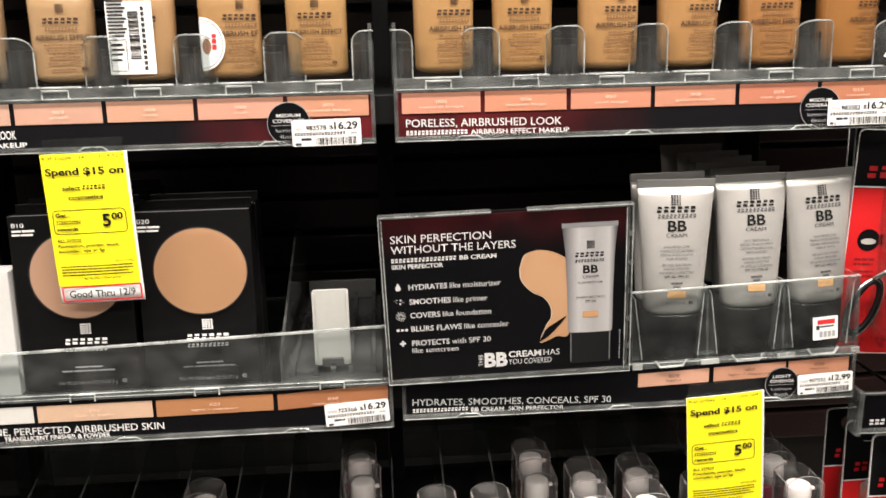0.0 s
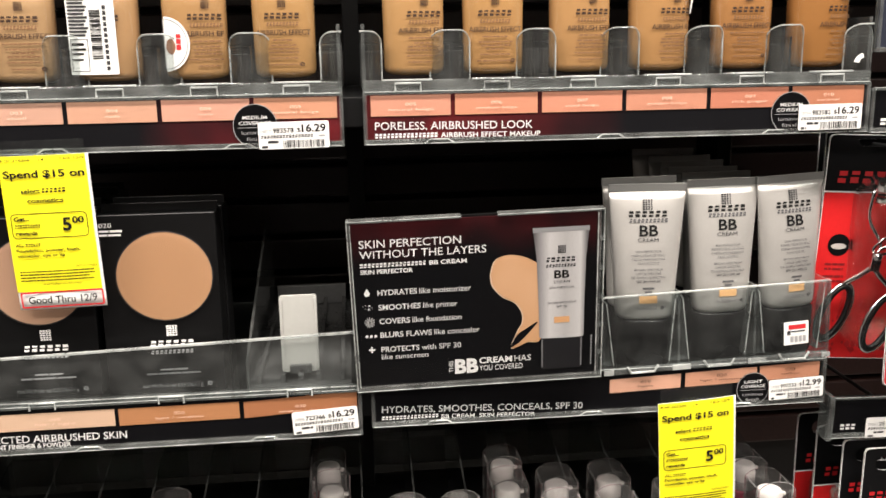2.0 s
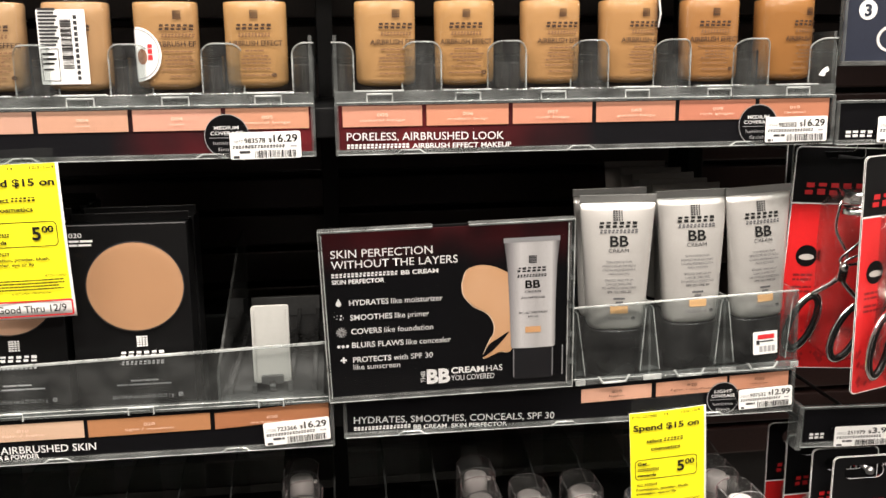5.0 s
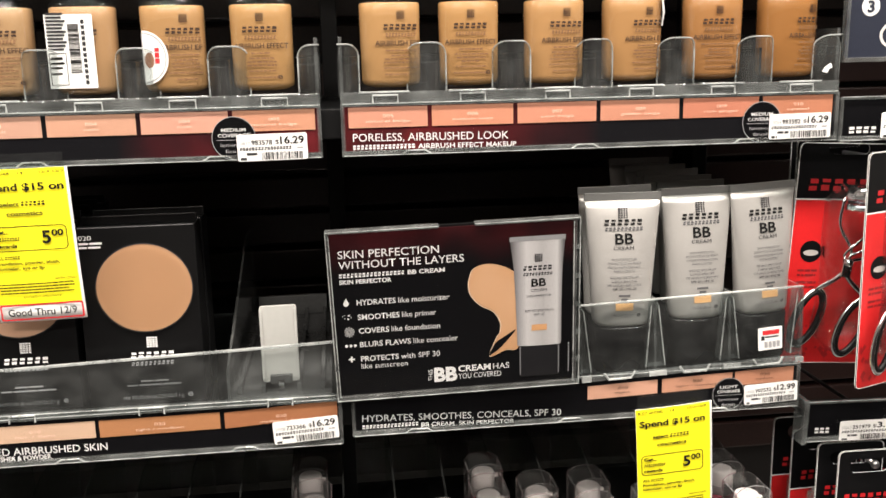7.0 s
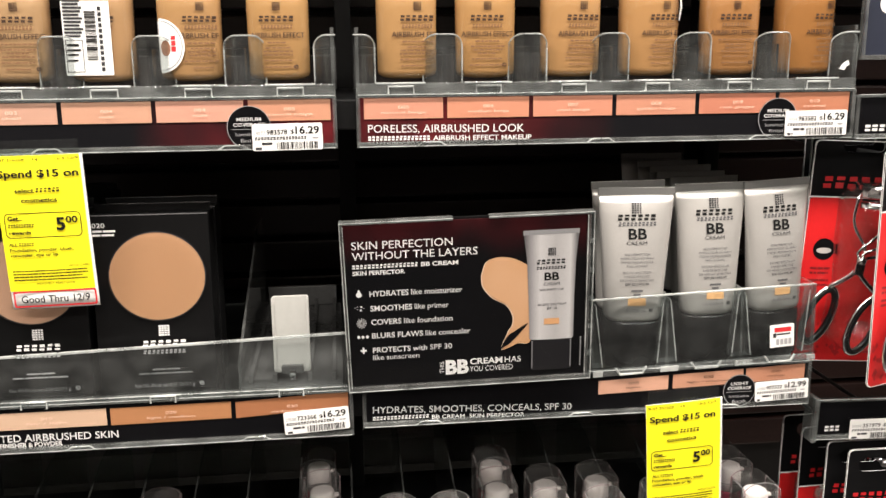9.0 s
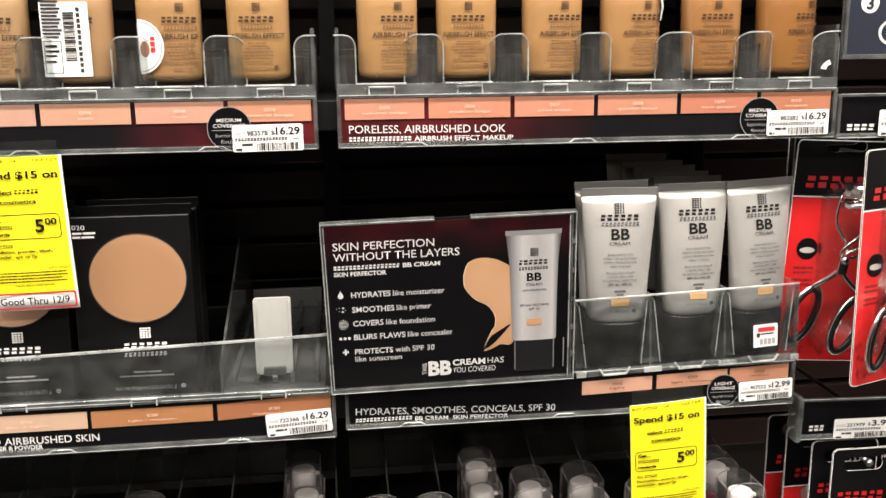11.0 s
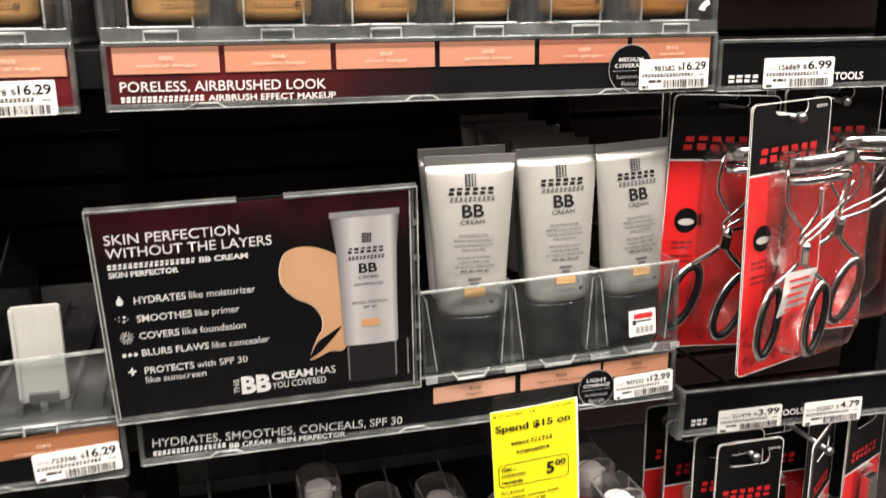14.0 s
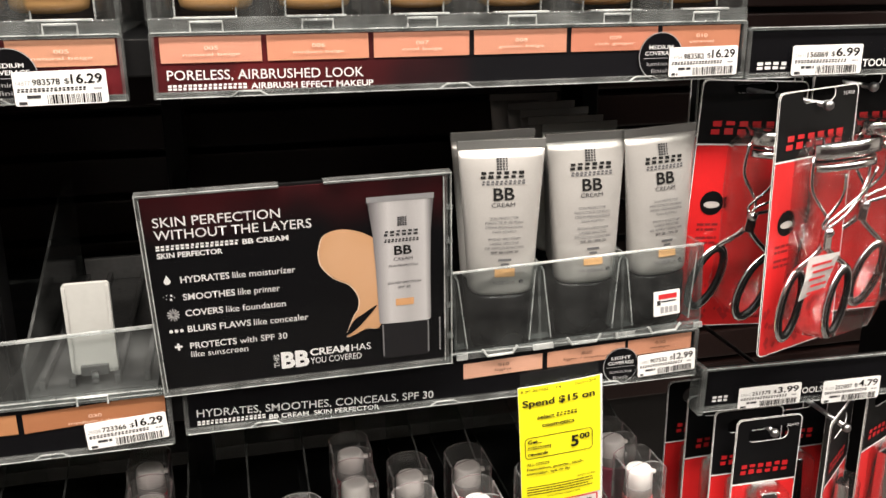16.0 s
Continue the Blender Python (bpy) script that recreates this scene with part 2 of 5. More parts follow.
def spline(points, n=6):
    """Points of a smooth line through the given ones."""
    p = [Vector(q) for q in points]
    p = [2 * p[0] - p[1], *p, 2 * p[-1] - p[-2]]
    out = []
    for i in range(1, len(p) - 2):
        for k in range(n):
            t = k / n
            out.append(0.5 * (2 * p[i] + (p[i + 1] - p[i - 1]) * t + (2 * p[i - 1] - 5 * p[i] + 4 * p[i + 1] - p[i + 2]) * t * t + (3 * p[i] - p[i - 1] - 3 * p[i + 1] + p[i + 2]) * t ** 3))
    return out + [p[-2]]


def loft(sections, caps=True):
    """A skin over closed cross-sections of equal count, from the first to the last."""
    bm = bmesh.new()
    rows = [[bm.verts.new(c) for c in s] for s in sections]
    n = len(rows[0])
    for a, b in zip(rows, rows[1:]):
        for k in range(n):
            bm.faces.new((a[k], a[(k + 1) % n], b[(k + 1) % n], b[k]))
    if caps:
        bm.faces.new(rows[0][::-1])
        bm.faces.new(rows[-1])
    bmesh.ops.recalc_face_normals(bm, faces=bm.faces)
    return bm


def oval(z, rx, ry, power=2.0, n=32, cx=0.0, cy=0.0):
    """A cross-section at height z; power 2 is an ellipse, more is boxier."""
    out = []
    for k in range(n):
        a = 2 * math.pi * k / n
        c, s = math.cos(a), math.sin(a)
        out.append((cx + rx * math.copysign(abs(c) ** (2 / power), c), cy + ry * math.copysign(abs(s) ** (2 / power), s), z))
    return out


def lettering(words, heavy=0.0):
    """A flat mesh of words in the built-in font, lying in x and y, one unit to the capital's height."""
    cu = bpy.data.curves.new("words", "FONT")
    cu.body, cu.resolution_u, cu.offset = words, 3, heavy
    ob = new("words", cu)
    me = bpy.data.meshes.new_from_object(ob.evaluated_get(bpy.context.evaluated_depsgraph_get()))
    bpy.data.objects.remove(ob)
    bpy.data.curves.remove(cu)
    return me


CAP = 0.729


def words(text, x0, x1, z, cap, y, parent, mat, heavy=0.012, name="lettering", turn=0.0):
    """Words from x0 to x1 with their baseline at z and capitals of height cap."""
    me = lettering(text, heavy)
    xs = [v.co.x for v in me.vertices]
    lo, hi = min(xs), max(xs)
    for v in me.vertices:
        a, b = (v.co.x - lo) * (x1 - x0) / (hi - lo), v.co.y * cap / CAP
        v.co = (x0 + a * math.cos(turn) - b * math.sin(turn), y, z + a * math.sin(turn) + b * math.cos(turn))
    me.materials.append(mat)
    ob = new(name, me)
    ob.parent = parent
    return ob


def barcode(parent, x0, x1, z0, z1, y, mat=BLACK_INK, seed=1, upright=True):
    rnd = random.Random(seed)
    out, a, end = [], (x0 if upright else z0), (x1 if upright else z1)
    while a < end:
        w = rnd.choice((0.0003, 0.0003, 0.0006, 0.0009))
        out.append((a, min(a + w, end), z0, z1) if upright else (x0, x1, a, min(a + w, end)))
        a += w + rnd.choice((0.0003, 0.0004, 0.0007))
    part("barcode", bars(out, y), mat, parent)


def emblem(cx, cz, w, y, parent, mat, rows=5):
    """The maker's mark, kept to a plain fading square of small bars."""
    out = []
    for i in range(rows):
        for k in range(4):
            a, g = w / 4, w * 0.05
            out.append((cx - w / 2 + k * a, cx - w / 2 + (k + 1) * a - g * (0.6 + 0.3 * k), cz + w / 2 - (i + 1) * w / rows + g, cz + w / 2 - i * w / rows))
    return part("emblem", bars(out, y), mat, parent)


def wrap(ob, front):
    """Lays a print on a rounded front: front(x, z) gives its y."""
    for v in ob.data.vertices:
        v.co.y = front(v.co.x, v.co.z) - 0.0003
    return ob


def glyphs(parent, x0, x1, z0, z1, y, mat, count, seed=3, name="maker_name", front=None):
    """A maker's name kept to plain broken bars, two for each letter."""
    rnd = random.Random(seed)
    bm = bmesh.new()
    step = (x1 - x0) / count
    for k in range(count):
        a, b = x0 + k * step, x0 + k * step + step * 0.74
        h = z1 - z0
        m, u = z0 + h * rnd.uniform(0.4, 0.6), step * rnd.uniform(0.0, 0.18)
        gap = 0.10 if count <= 7 else 0.07
        rects = [(a + u, b, m + h * gap, z1 - h * 0.03), (a, b - u, z0 + h * 0.03, m - h * gap)]
        for p, q, r, s in rects:
            bm.faces.new([bm.verts.new(c) for c in ((p, y, r), (q, y, r), (q, y, s), (p, y, s))])
    ob = tagged(part(name, bm, mat, parent), kind="stuff")
    return wrap(ob, front) if front else ob


def fine_lines(parent, x0, x1, zs, h, y, mat, seed=1, ragged=0.15, centre=False, front=None):
    """Lines of print too small to read, as short bars."""
    rnd = random.Random(seed)
    out = []
    for z in zs:
        w = (x1 - x0) * (1 - ragged * rnd.random())
        a = x0 + ((x1 - x0 - w) / 2 if centre else 0)
        end = a + w
        while a < end - h * 0.5:
            b = min(a + h * rnd.uniform(1.2, 4.5), end)
            out.append((a, b, z, z + h))
            a = b + h * 0.45
    ob = tagged(part("fine_print", bars(out, y), mat, parent), kind="stuff")
    return wrap(ob, front) if front else ob


# ---- large structure: the shop round the display ----
FLOOR_TILE = material("vinyl_floor", (0.12, 0.113, 0.105), 0.3, vary=0.1, grain=40, blotch=3)
WALL_PAINT = material("shop_wall_paint", (0.62, 0.60, 0.56), 0.7, vary=0.05, grain=60, blotch=2)
CEILING_TILE = material("ceiling_tile", (0.75, 0.74, 0.72), 0.8, vary=0.05, grain=120, blotch=3)
LAMP_GLOW = bpy.data.materials.new("lamp_diffuser")
LAMP_GLOW.use_nodes = True
LAMP_GLOW.node_tree.nodes["Principled BSDF"].inputs["Emission Color"].default_value = (1.0, 0.96, 0.9, 1)
LAMP_GLOW.node_tree.nodes["Principled BSDF"].inputs["Emission Strength"].default_value = 4.0


def structure(name, mat, *size, label=""):
    bm = box(bmesh.new(), *size)
    ob = part(name, bm, mat, None, label)
    return tagged(ob, label, name.split("_")[0], kind="structure")


structure("floor", FLOOR_TILE, -4, 4, -4, 0.6, -0.05, 0, label="grey vinyl shop floor of the aisle")
structure("ceiling", CEILING_TILE, -4, 4, -4, 0.6, 2.95, 3.0, label="white suspended ceiling over the aisle")
structure("wall_south", WALL_PAINT, -4, 4, -4.1, -4, 0, 2.95, label="plain painted wall across the aisle")
structure("wall_west", WALL_PAINT, -4.1, -4, -4, 0.6, 0, 2.95, label="plain painted end wall")
structure("wall_east", WALL_PAINT, 4, 4.1, -4, 0.6, 0, 2.95, label="plain painted end wall")
structure("wall_north", BLACK_PANEL, -4, 4, 0.34, 0.6, 0, 2.95, label="black back panel of the display wall")
# unseen block, kept dark so that glossy covers reflect little
AISLE = material("dark_aisle_backdrop", (0.035, 0.024, 0.024), 0.5, vary=0.8, grain=14, blotch=4)
structure("wall_aisle", AISLE, -3, 3, -2.3, -1.9, 0, 1.75, label="unseen dark block across the aisle, added for reflections")
for lx, ly, watts in LAMPS:
    fx = thing("ceiling_light", lx, ly, 2.91, "long white fluorescent ceiling light with a diffuser", "ceiling light", "aisle lights")
    part("frame", box(bmesh.new(), -0.64, 0.64, -0.18, 0.18, 0.0, 0.035, 0.004), WALL_PAINT, fx)
    part("diffuser", box(bmesh.new(), -0.6, 0.6, -0.14, 0.14, -0.004, 0.012), LAMP_GLOW, fx)

# slatted black back wall and the uprights of the fixture
# black slats; the red tint is painted in for red reflections
SLAT = material("slat_red_reflection", (0.017, 0.008, 0.007), 0.3, vary=0.6, blotch=9)
back = thing("slat_panel", 0, 0.30, 1.0, "black slatted back panel behind the shelves", "panel", kind="structure")
for k in range(14):
    part("slat", box(bmesh.new(), -0.6, 0.75, 0.0, 0.03, 0.02 + 0.036 * k, 0.05 + 0.036 * k, 0.002), SLAT, back)
for ux in (-0.36, -0.015, 0.318, 0.66):
    up = thing("upright", ux, 0.21, 0.9, "black steel upright between two shelf bays", "upright", "shelf uprights", kind="structure")
    part("post", box(bmesh.new(), -0.007, 0.007, 0, 0.05, 0, 0.75, 0.001), BLACK_PLASTIC, up)


# ---- clear trays ----
def curled_tab(cx, w, z0, z1, y0, bow=0.006, left=True, right=True):
    """A clear front tab with a round top that bends back round the bottles on either side."""
    bm = bmesh.new()
    n, t = 12, 0.0013
    xs = [cx - (w / 2 if left else 0.001) + (((w / 2 if left else 0.001) + (w / 2 if right else 0.001)) * k / n) for k in range(n + 1)]
    lo, hi, r = xs[0], xs[-1], 0.0075
    front, back_ = [], []
    for x in xs:
        d = min(x - lo, hi - x)
        top = z1 - (r - math.sqrt(max(r * r - (r - d) ** 2, 0)) if d < r else 0)
        y = y0 + bow * ((x - cx) / (w / 2)) ** 2
        front.append((bm.verts.new((x, y, z0)), bm.verts.new((x, y, top))))
        back_.append((bm.verts.new((x, y + t, z0)), bm.verts.new((x, y + t, top))))
    for k in range(n):
        bm.faces.new((front[k][0], front[k + 1][0], front[k + 1][1], front[k][1]))
        bm.faces.new((back_[k + 1][0], back_[k][0], back_[k][1], back_[k + 1][1]))
        bm.faces.new((front[k][1], front[k + 1][1], back_[k + 1][1], back_[k][1])).material_index = 1
    for k in (0, n):
        bm.faces.new((front[k][0], front[k][1], back_[k][1], back_[k][0])).material_index = 1
    bmesh.ops.recalc_face_normals(bm, faces=bm.faces)
    return bm


def tab_rim(cx, w, z0, z1, y0, bow=0.006, left=True, right=True):
    """A pale wire, added as the bright line of light that runs up, over and down a tab."""
    r, lo, hi = 0.0075, (cx - w / 2 if left else cx - 0.001), (cx + w / 2 if right else cx + 0.001)
    pts = []
    if left:
        pts += [(lo, z0), (lo, (z0 + z1) / 2)] + [(lo + r - r * math.cos(a * math.pi / 10), z1 - r + r * math.sin(a * math.pi / 10)) for a in range(6)]
    else:
        pts += [(lo, z1)]
    pts += [(hi - r + r * math.sin(a * math.pi / 10), z1 - r + r * math.cos(a * math.pi / 10)) for a in range(6)] + [(hi, (z0 + z1) / 2), (hi, z0)] if right else [(hi, z1)]
    return wire([(x, y0 + bow * ((x - cx) / (w / 2)) ** 2, z) for x, z in pts], 0.00055, 5)


def bottle_tray(x0, bounds, label):
    """A clear tray with a low lip, dividers and curled tabs between the bottles."""
    w = bounds[-1]
    t = thing("bottle_tray", x0, 0, 1.4195, label, "display tray", "bottle trays")
    part("floor_sheet", box(bmesh.new(), 0, w, 0.002, 0.20, 0, 0.0025, 0, 1), [ACRYLIC, ACRYLIC_EDGE], t)
    part("front_lip", box(bmesh.new(), 0, w, -0.001, 0.0015, 0.0005, 0.0075, 0.0004), ACRYLIC_EDGE, t, "scuffed clear lip")
    for sx in (0, w - 0.0022):
        part("side_wall", box(bmesh.new(), sx, sx + 0.0022, 0.002, 0.16, 0.0025, 0.042, 0, 1), [ACRYLIC_FRONT, ACRYLIC_EDGE], t)
    for i, b in enumerate(bounds):
        tab = part("tab", curled_tab(b, 0.0255, 0.004, 0.0375, 0.0015, bow=0.011, left=i > 0, right=i < len(bounds) - 1), [ACRYLIC_TAB, ACRYLIC_GLINT], t, smooth=False)
        part("tab_rim", tab_rim(b, 0.0255, 0.007, 0.0375, 0.0012, bow=0.011, left=i > 0, right=i < len(bounds) - 1), ACRYLIC_GLINT, tab, "pale wire imitating the rim's glint")
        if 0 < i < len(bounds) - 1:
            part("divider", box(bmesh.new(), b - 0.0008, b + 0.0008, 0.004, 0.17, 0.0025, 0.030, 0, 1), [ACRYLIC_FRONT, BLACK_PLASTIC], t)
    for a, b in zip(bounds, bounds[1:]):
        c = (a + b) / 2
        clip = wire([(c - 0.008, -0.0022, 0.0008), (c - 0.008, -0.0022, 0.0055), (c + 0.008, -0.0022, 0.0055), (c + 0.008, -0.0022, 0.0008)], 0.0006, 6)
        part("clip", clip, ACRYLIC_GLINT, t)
        # pale bead imitating the highlight along the lip's upper edge
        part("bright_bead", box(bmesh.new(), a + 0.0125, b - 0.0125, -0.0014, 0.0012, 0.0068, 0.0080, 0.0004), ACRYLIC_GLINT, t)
    return t


RIGHT_BOUNDS = [0.0, 0.0565, 0.1125, 0.168, 0.2245, 0.280, 0.3345]
LEFT_BOUNDS = [0.0, 0.056, 0.112, 0.168, 0.224, 0.280, 0.336]
bottle_tray(-0.0095, RIGHT_BOUNDS, "clear acrylic tray of six makeup bottles, tabbed dividers")
bottle_tray(-0.3585, LEFT_BOUNDS, "clear acrylic tray with scuffed tabs, holding makeup bottles")


# ---- makeup bottles ----
BROWN_INK = material("brown_ink", (0.045, 0.020, 0.010), 0.5, vary=0.1)
PALE_BROWN_INK = material("worn_brown_ink", (0.20, 0.10, 0.045), 0.5, vary=0.2)


def makeup_bottle(x, rgb, shift=0.0, turn=0.0, sticker="", y=0.0225):
    b = thing("makeup_bottle", x, y, 1.4222, "glass bottle of beige liquid makeup with a black cap", "bottle", "makeup bottles", rz=turn)
    liquid = shade("liquid_makeup", rgb, 0.25)
    rx, ry, p = 0.0192, 0.0125, 2.9
    part("liquid", loft([oval(0.0072, rx * 0.45, ry * 0.45, p), oval(0.0080, rx * 0.78, ry * 0.8, p), oval(0.0098, rx * 0.96, ry * 0.96, p), oval(0.0125, rx, ry, p),
                         oval(0.052, rx * 1.015, ry, p), oval(0.0595, rx * 1.02, ry, p), oval(0.0605, rx * 0.98, ry * 0.95, p)]), liquid, b, smooth=True)
    part("glass", loft([oval(0, rx * 0.98, ry * 0.98, p), oval(0.0015, rx * 1.04, ry * 1.05, p), oval(0.060, rx * 1.055, ry * 1.05, p), oval(0.0635, rx * 1.0, ry * 1.0, p),
                        oval(0.0655, rx * 0.75, ry * 0.85, 2.3)]), GLASS, b, "clear glass", smooth=True)
    part("neck", loft([oval(0.0655, 0.0105, 0.0105), oval(0.070, 0.0105, 0.0105)]), BLACK_PLASTIC, b)
    part("cap", loft([oval(0.0665, 0.0148, 0.0112, 2.6), oval(0.068, 0.0155, 0.0118, 2.6), oval(0.104, 0.0155, 0.0118, 2.6), oval(0.106, 0.0145, 0.011, 2.6)]), BLACK_PLASTIC, b, "black cap", smooth=True)
    gx, gy = rx * 1.055, ry * 1.05

    def front(px, pz):
        return -gy * max(1 - min(abs(px) / gx, 0.999) ** p, 0) ** (1 / p)

    def fits(a, c):
        return max(a + shift, -0.0185), min(c + shift, 0.0185)

    rows = [(-0.0112, 0.0112, 0.0432, 0.0470, BROWN_INK), (-0.0100, 0.0100, 0.0390, 0.0413, PALE_BROWN_INK)]
    for a, c, z0, z1, ink in rows:
        a, c = fits(a, c)
        glyphs(b, a, c, z0, z1, 0, ink, max(2, int((c - a) / 0.0019) if ink is PALE_BROWN_INK else round((c - a) / 0.0037)), 11, front=front)
    if sticker != "barcode":
        a, c = fits(-0.0168, 0.0168)
        full = "AIRBRUSH EFFECT"
        text = full if shift == 0 else full[:int(len(full) * (c - a) / 0.0336)].strip()
        wrap(words(text, a, c, 0.0335, 0.0033, 0, b, BROWN_INK, 0.012), front)
        rnd = random.Random(int(x * 1000))
        fine = []
        for k, z in enumerate((0.0300, 0.0268, 0.0246, 0.0224, 0.0190, 0.0150)):
            half = rnd.uniform(0.006, 0.012)
            a, c = fits(-half, half)
            step = a
            while step < c - 0.001:
                w = rnd.uniform(0.0012, 0.0035)
                fine.append((step, min(step + w, c), z, z + 0.0010))
                step += w + 0.0006
        wrap(part("fine_print", bars(fine, 0), PALE_BROWN_INK, b), front)
        wrap(emblem(shift * 1.0, 0.0525, 0.0052, 0, b, BROWN_INK), front)
        if shift < 0.006:
            wrap(words("e", 0.0095 + shift, 0.0125 + shift, 0.0145, 0.0036, 0, b, BROWN_INK, 0.02), front)
    if sticker == "barcode":
        lab = part("barcode_sticker", sheet(rounded(-0.0198, 0.0085, 0.0115, 0.0560, 0.0006), -0.0142), WHITE_PAPER, b, "white barcode sticker with printed facts box")
        barcode(lab, -0.0065, 0.0000, 0.021, 0.050, -0.0145, seed=5, upright=False)
        part("facts_box", ring(rect(-0.0188, -0.0085, 0.0135, 0.0330), rect(-0.0184, -0.0089, 0.0139, 0.0326), -0.0145), BLACK_INK, lab)
        part("fine_print", bars([(-0.0188, -0.0095 + 0.001 * (k % 3), 0.0345 + 0.0021 * k, 0.0358 + 0.0021 * k) for k in range(11)], -0.0145), GREY_INK, lab)
        part("fine_print", bars([(-0.0180, -0.0110, 0.0290, 0.0305), (-0.0180, -0.0100, 0.0262, 0.0274), (-0.0180, -0.0115, 0.0235, 0.0246), (-0.0180, -0.0120, 0.0200, 0.0211)], -0.0145), BLACK_INK, lab)
        part("code_line", bars([(0.0015, 0.0035, 0.014 + 0.0033 * k, 0.0163 + 0.0033 * k) for k in range(12)], -0.0145), GREY_INK, lab)
    if sticker == "round":
        half = [(-0.0168 + 0.0148 * math.cos(a), 0.0290 + 0.0165 * math.sin(a)) for a in [math.pi * (k / 20 - 0.5) for k in range(21)]]
        rim = [(-0.0168 + 0.0136 * math.cos(a), 0.0290 + 0.0153 * math.sin(a)) for a in [math.pi * (k / 20 - 0.5) for k in range(21)]]
        lab = part("round_sticker", sheet(half, -0.0138), WHITE_PAPER, b, "round white shop sticker with a red mark")
        part("sticker_rim", ring(rim, [(px - 0.0006, pz * 0.97 + 0.0009) for px, pz in rim], -0.0140), SOFT_INK, lab)
        part("red_mark", bars([(-0.0101, -0.0074, 0.0255, 0.0285), (-0.0101, -0.0074, 0.0292, 0.0320), (-0.0101, -0.0074, 0.0327, 0.0350)], -0.0141), RED_INK, lab)
        part("picture_patch", sheet(disc(-0.0135, 0.0275, 0.0028, 0.0048, 16), -0.0140), shade("photo_print", (0.30, 0.14, 0.08)), lab)
    if sticker == "edge":
        part("round_sticker", loft([[(0.0165, -0.013, 0.043), (0.0205, -0.004, 0.043), (0.0203, -0.004, 0.0430), (0.0163, -0.013, 0.0430)],
                                    [(0.0170, -0.014, 0.052), (0.0220, -0.004, 0.052), (0.0217, -0.004, 0.052), (0.0168, -0.014, 0.052)],
                                    [(0.0160, -0.013, 0.063), (0.0205, -0.004, 0.063), (0.0203, -0.004, 0.063), (0.0158, -0.013, 0.063)]]), WHITE_PAPER, b, "white sticker wrapped round the side")
    return b


TONES = [(0.46, 0.265, 0.115), (0.455, 0.255, 0.105), (0.455, 0.255, 0.11), (0.44, 0.24, 0.10), (0.38, 0.185, 0.07), (0.34, 0.155, 0.05)]
for bx, tone, shift, sticker in zip((0.0245, 0.0762, 0.1335, 0.187, 0.2435, 0.297), TONES, (0.0065, 0.0, 0.0060, 0.0085, 0.0, 0.0125), ("", "", "", "edge", "", "")):
    makeup_bottle(bx, tone, shift, 0, sticker)
LEFT_TONES = [(0.44, 0.285, 0.16), (0.44, 0.28, 0.15), (0.44, 0.265, 0.135), (0.44, 0.255, 0.115), (0.45, 0.26, 0.11)]
for bx, tone, shift, sticker in zip((-0.273, -0.217, -0.1665, -0.1125, -0.0575), LEFT_TONES, (0, 0.003, 0, 0.0085, 0.0), ("", "", "barcode", "round", "")):
    makeup_bottle(bx, tone, shift, 0, sticker)


# ---- label strips ----
def swatch_text(parent, cx, z, number, name, ink):
    words(number, cx - 0.0035, cx + 0.0035, z + 0.0046, 0.0021, -0.0011, parent, ink, 0.0)
    half = 0.0011 * len(name)
    words(name, cx - half, cx + half, z + 0.0016, 0.0016, -0.0011, parent, ink, 0.0)


PALE_INK = material("pale_pink_ink", (0.86, 0.62, 0.50), 0.5, vary=0.05)


def label_strip(x0, z0, w, h, label, y=0.0, print_mat=None, ry=0.0):
    """A printed card in a clear holder with polished edges and clips along its foot."""
    s = thing("label_strip", x0, y, z0, label, "label strip", "shelf label strips", ry=ry)
    part("card", box(bmesh.new(), 0.001, w - 0.001, 0.0004, 0.0014, 0.0035, h - 0.001), print_mat or BLACK_PAPER, s, "printed card insert")
    part("back_plate", box(bmesh.new(), 0, w, 0.0016, 0.0034, 0.0, h, 0.0003), BLACK_PLASTIC, s)
    part("top_edge", box(bmesh.new(), 0, w, -0.0022, 0.0003, h - 0.0013, h + 0.0006, 0.0004), ACRYLIC_EDGE, s)
    part("bottom_edge", box(bmesh.new(), 0, w, -0.0026, 0.0003, 0.0002, 0.0036, 0.0006), ACRYLIC_EDGE, s, "scuffed clear foot of the holder")
    for ex in (-0.0004, w - 0.0022):
        part("end_edge", box(bmesh.new(), ex, ex + 0.0026, -0.0022, 0.004, 0.0, h, 0.0005), ACRYLIC_EDGE, s)
    # pale wires painted in as the highlights of the holder's long edges
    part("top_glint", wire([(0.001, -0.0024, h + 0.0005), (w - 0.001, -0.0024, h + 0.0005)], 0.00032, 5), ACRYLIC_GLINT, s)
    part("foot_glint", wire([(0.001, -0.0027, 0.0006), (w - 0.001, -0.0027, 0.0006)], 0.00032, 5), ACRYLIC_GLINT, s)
    part("cover", sheet(rect(0.002, w - 0.0022, 0.0036, h - 0.0013), -0.0018), SHADE_FILM, s, "thin clear cover film")
    n = max(2, int(w / 0.14) + 1)
    for k in range(n):
        c = w * (k + 0.42) / n
        part("clip", wire([(c - 0.009, -0.0031, 0.0006), (c - 0.005, -0.0031, 0.0032), (c + 0.006, -0.0031, 0.0032), (c + 0.010, -0.0031, 0.0006)], 0.0005, 6), ACRYLIC_GLINT, s)
    return s


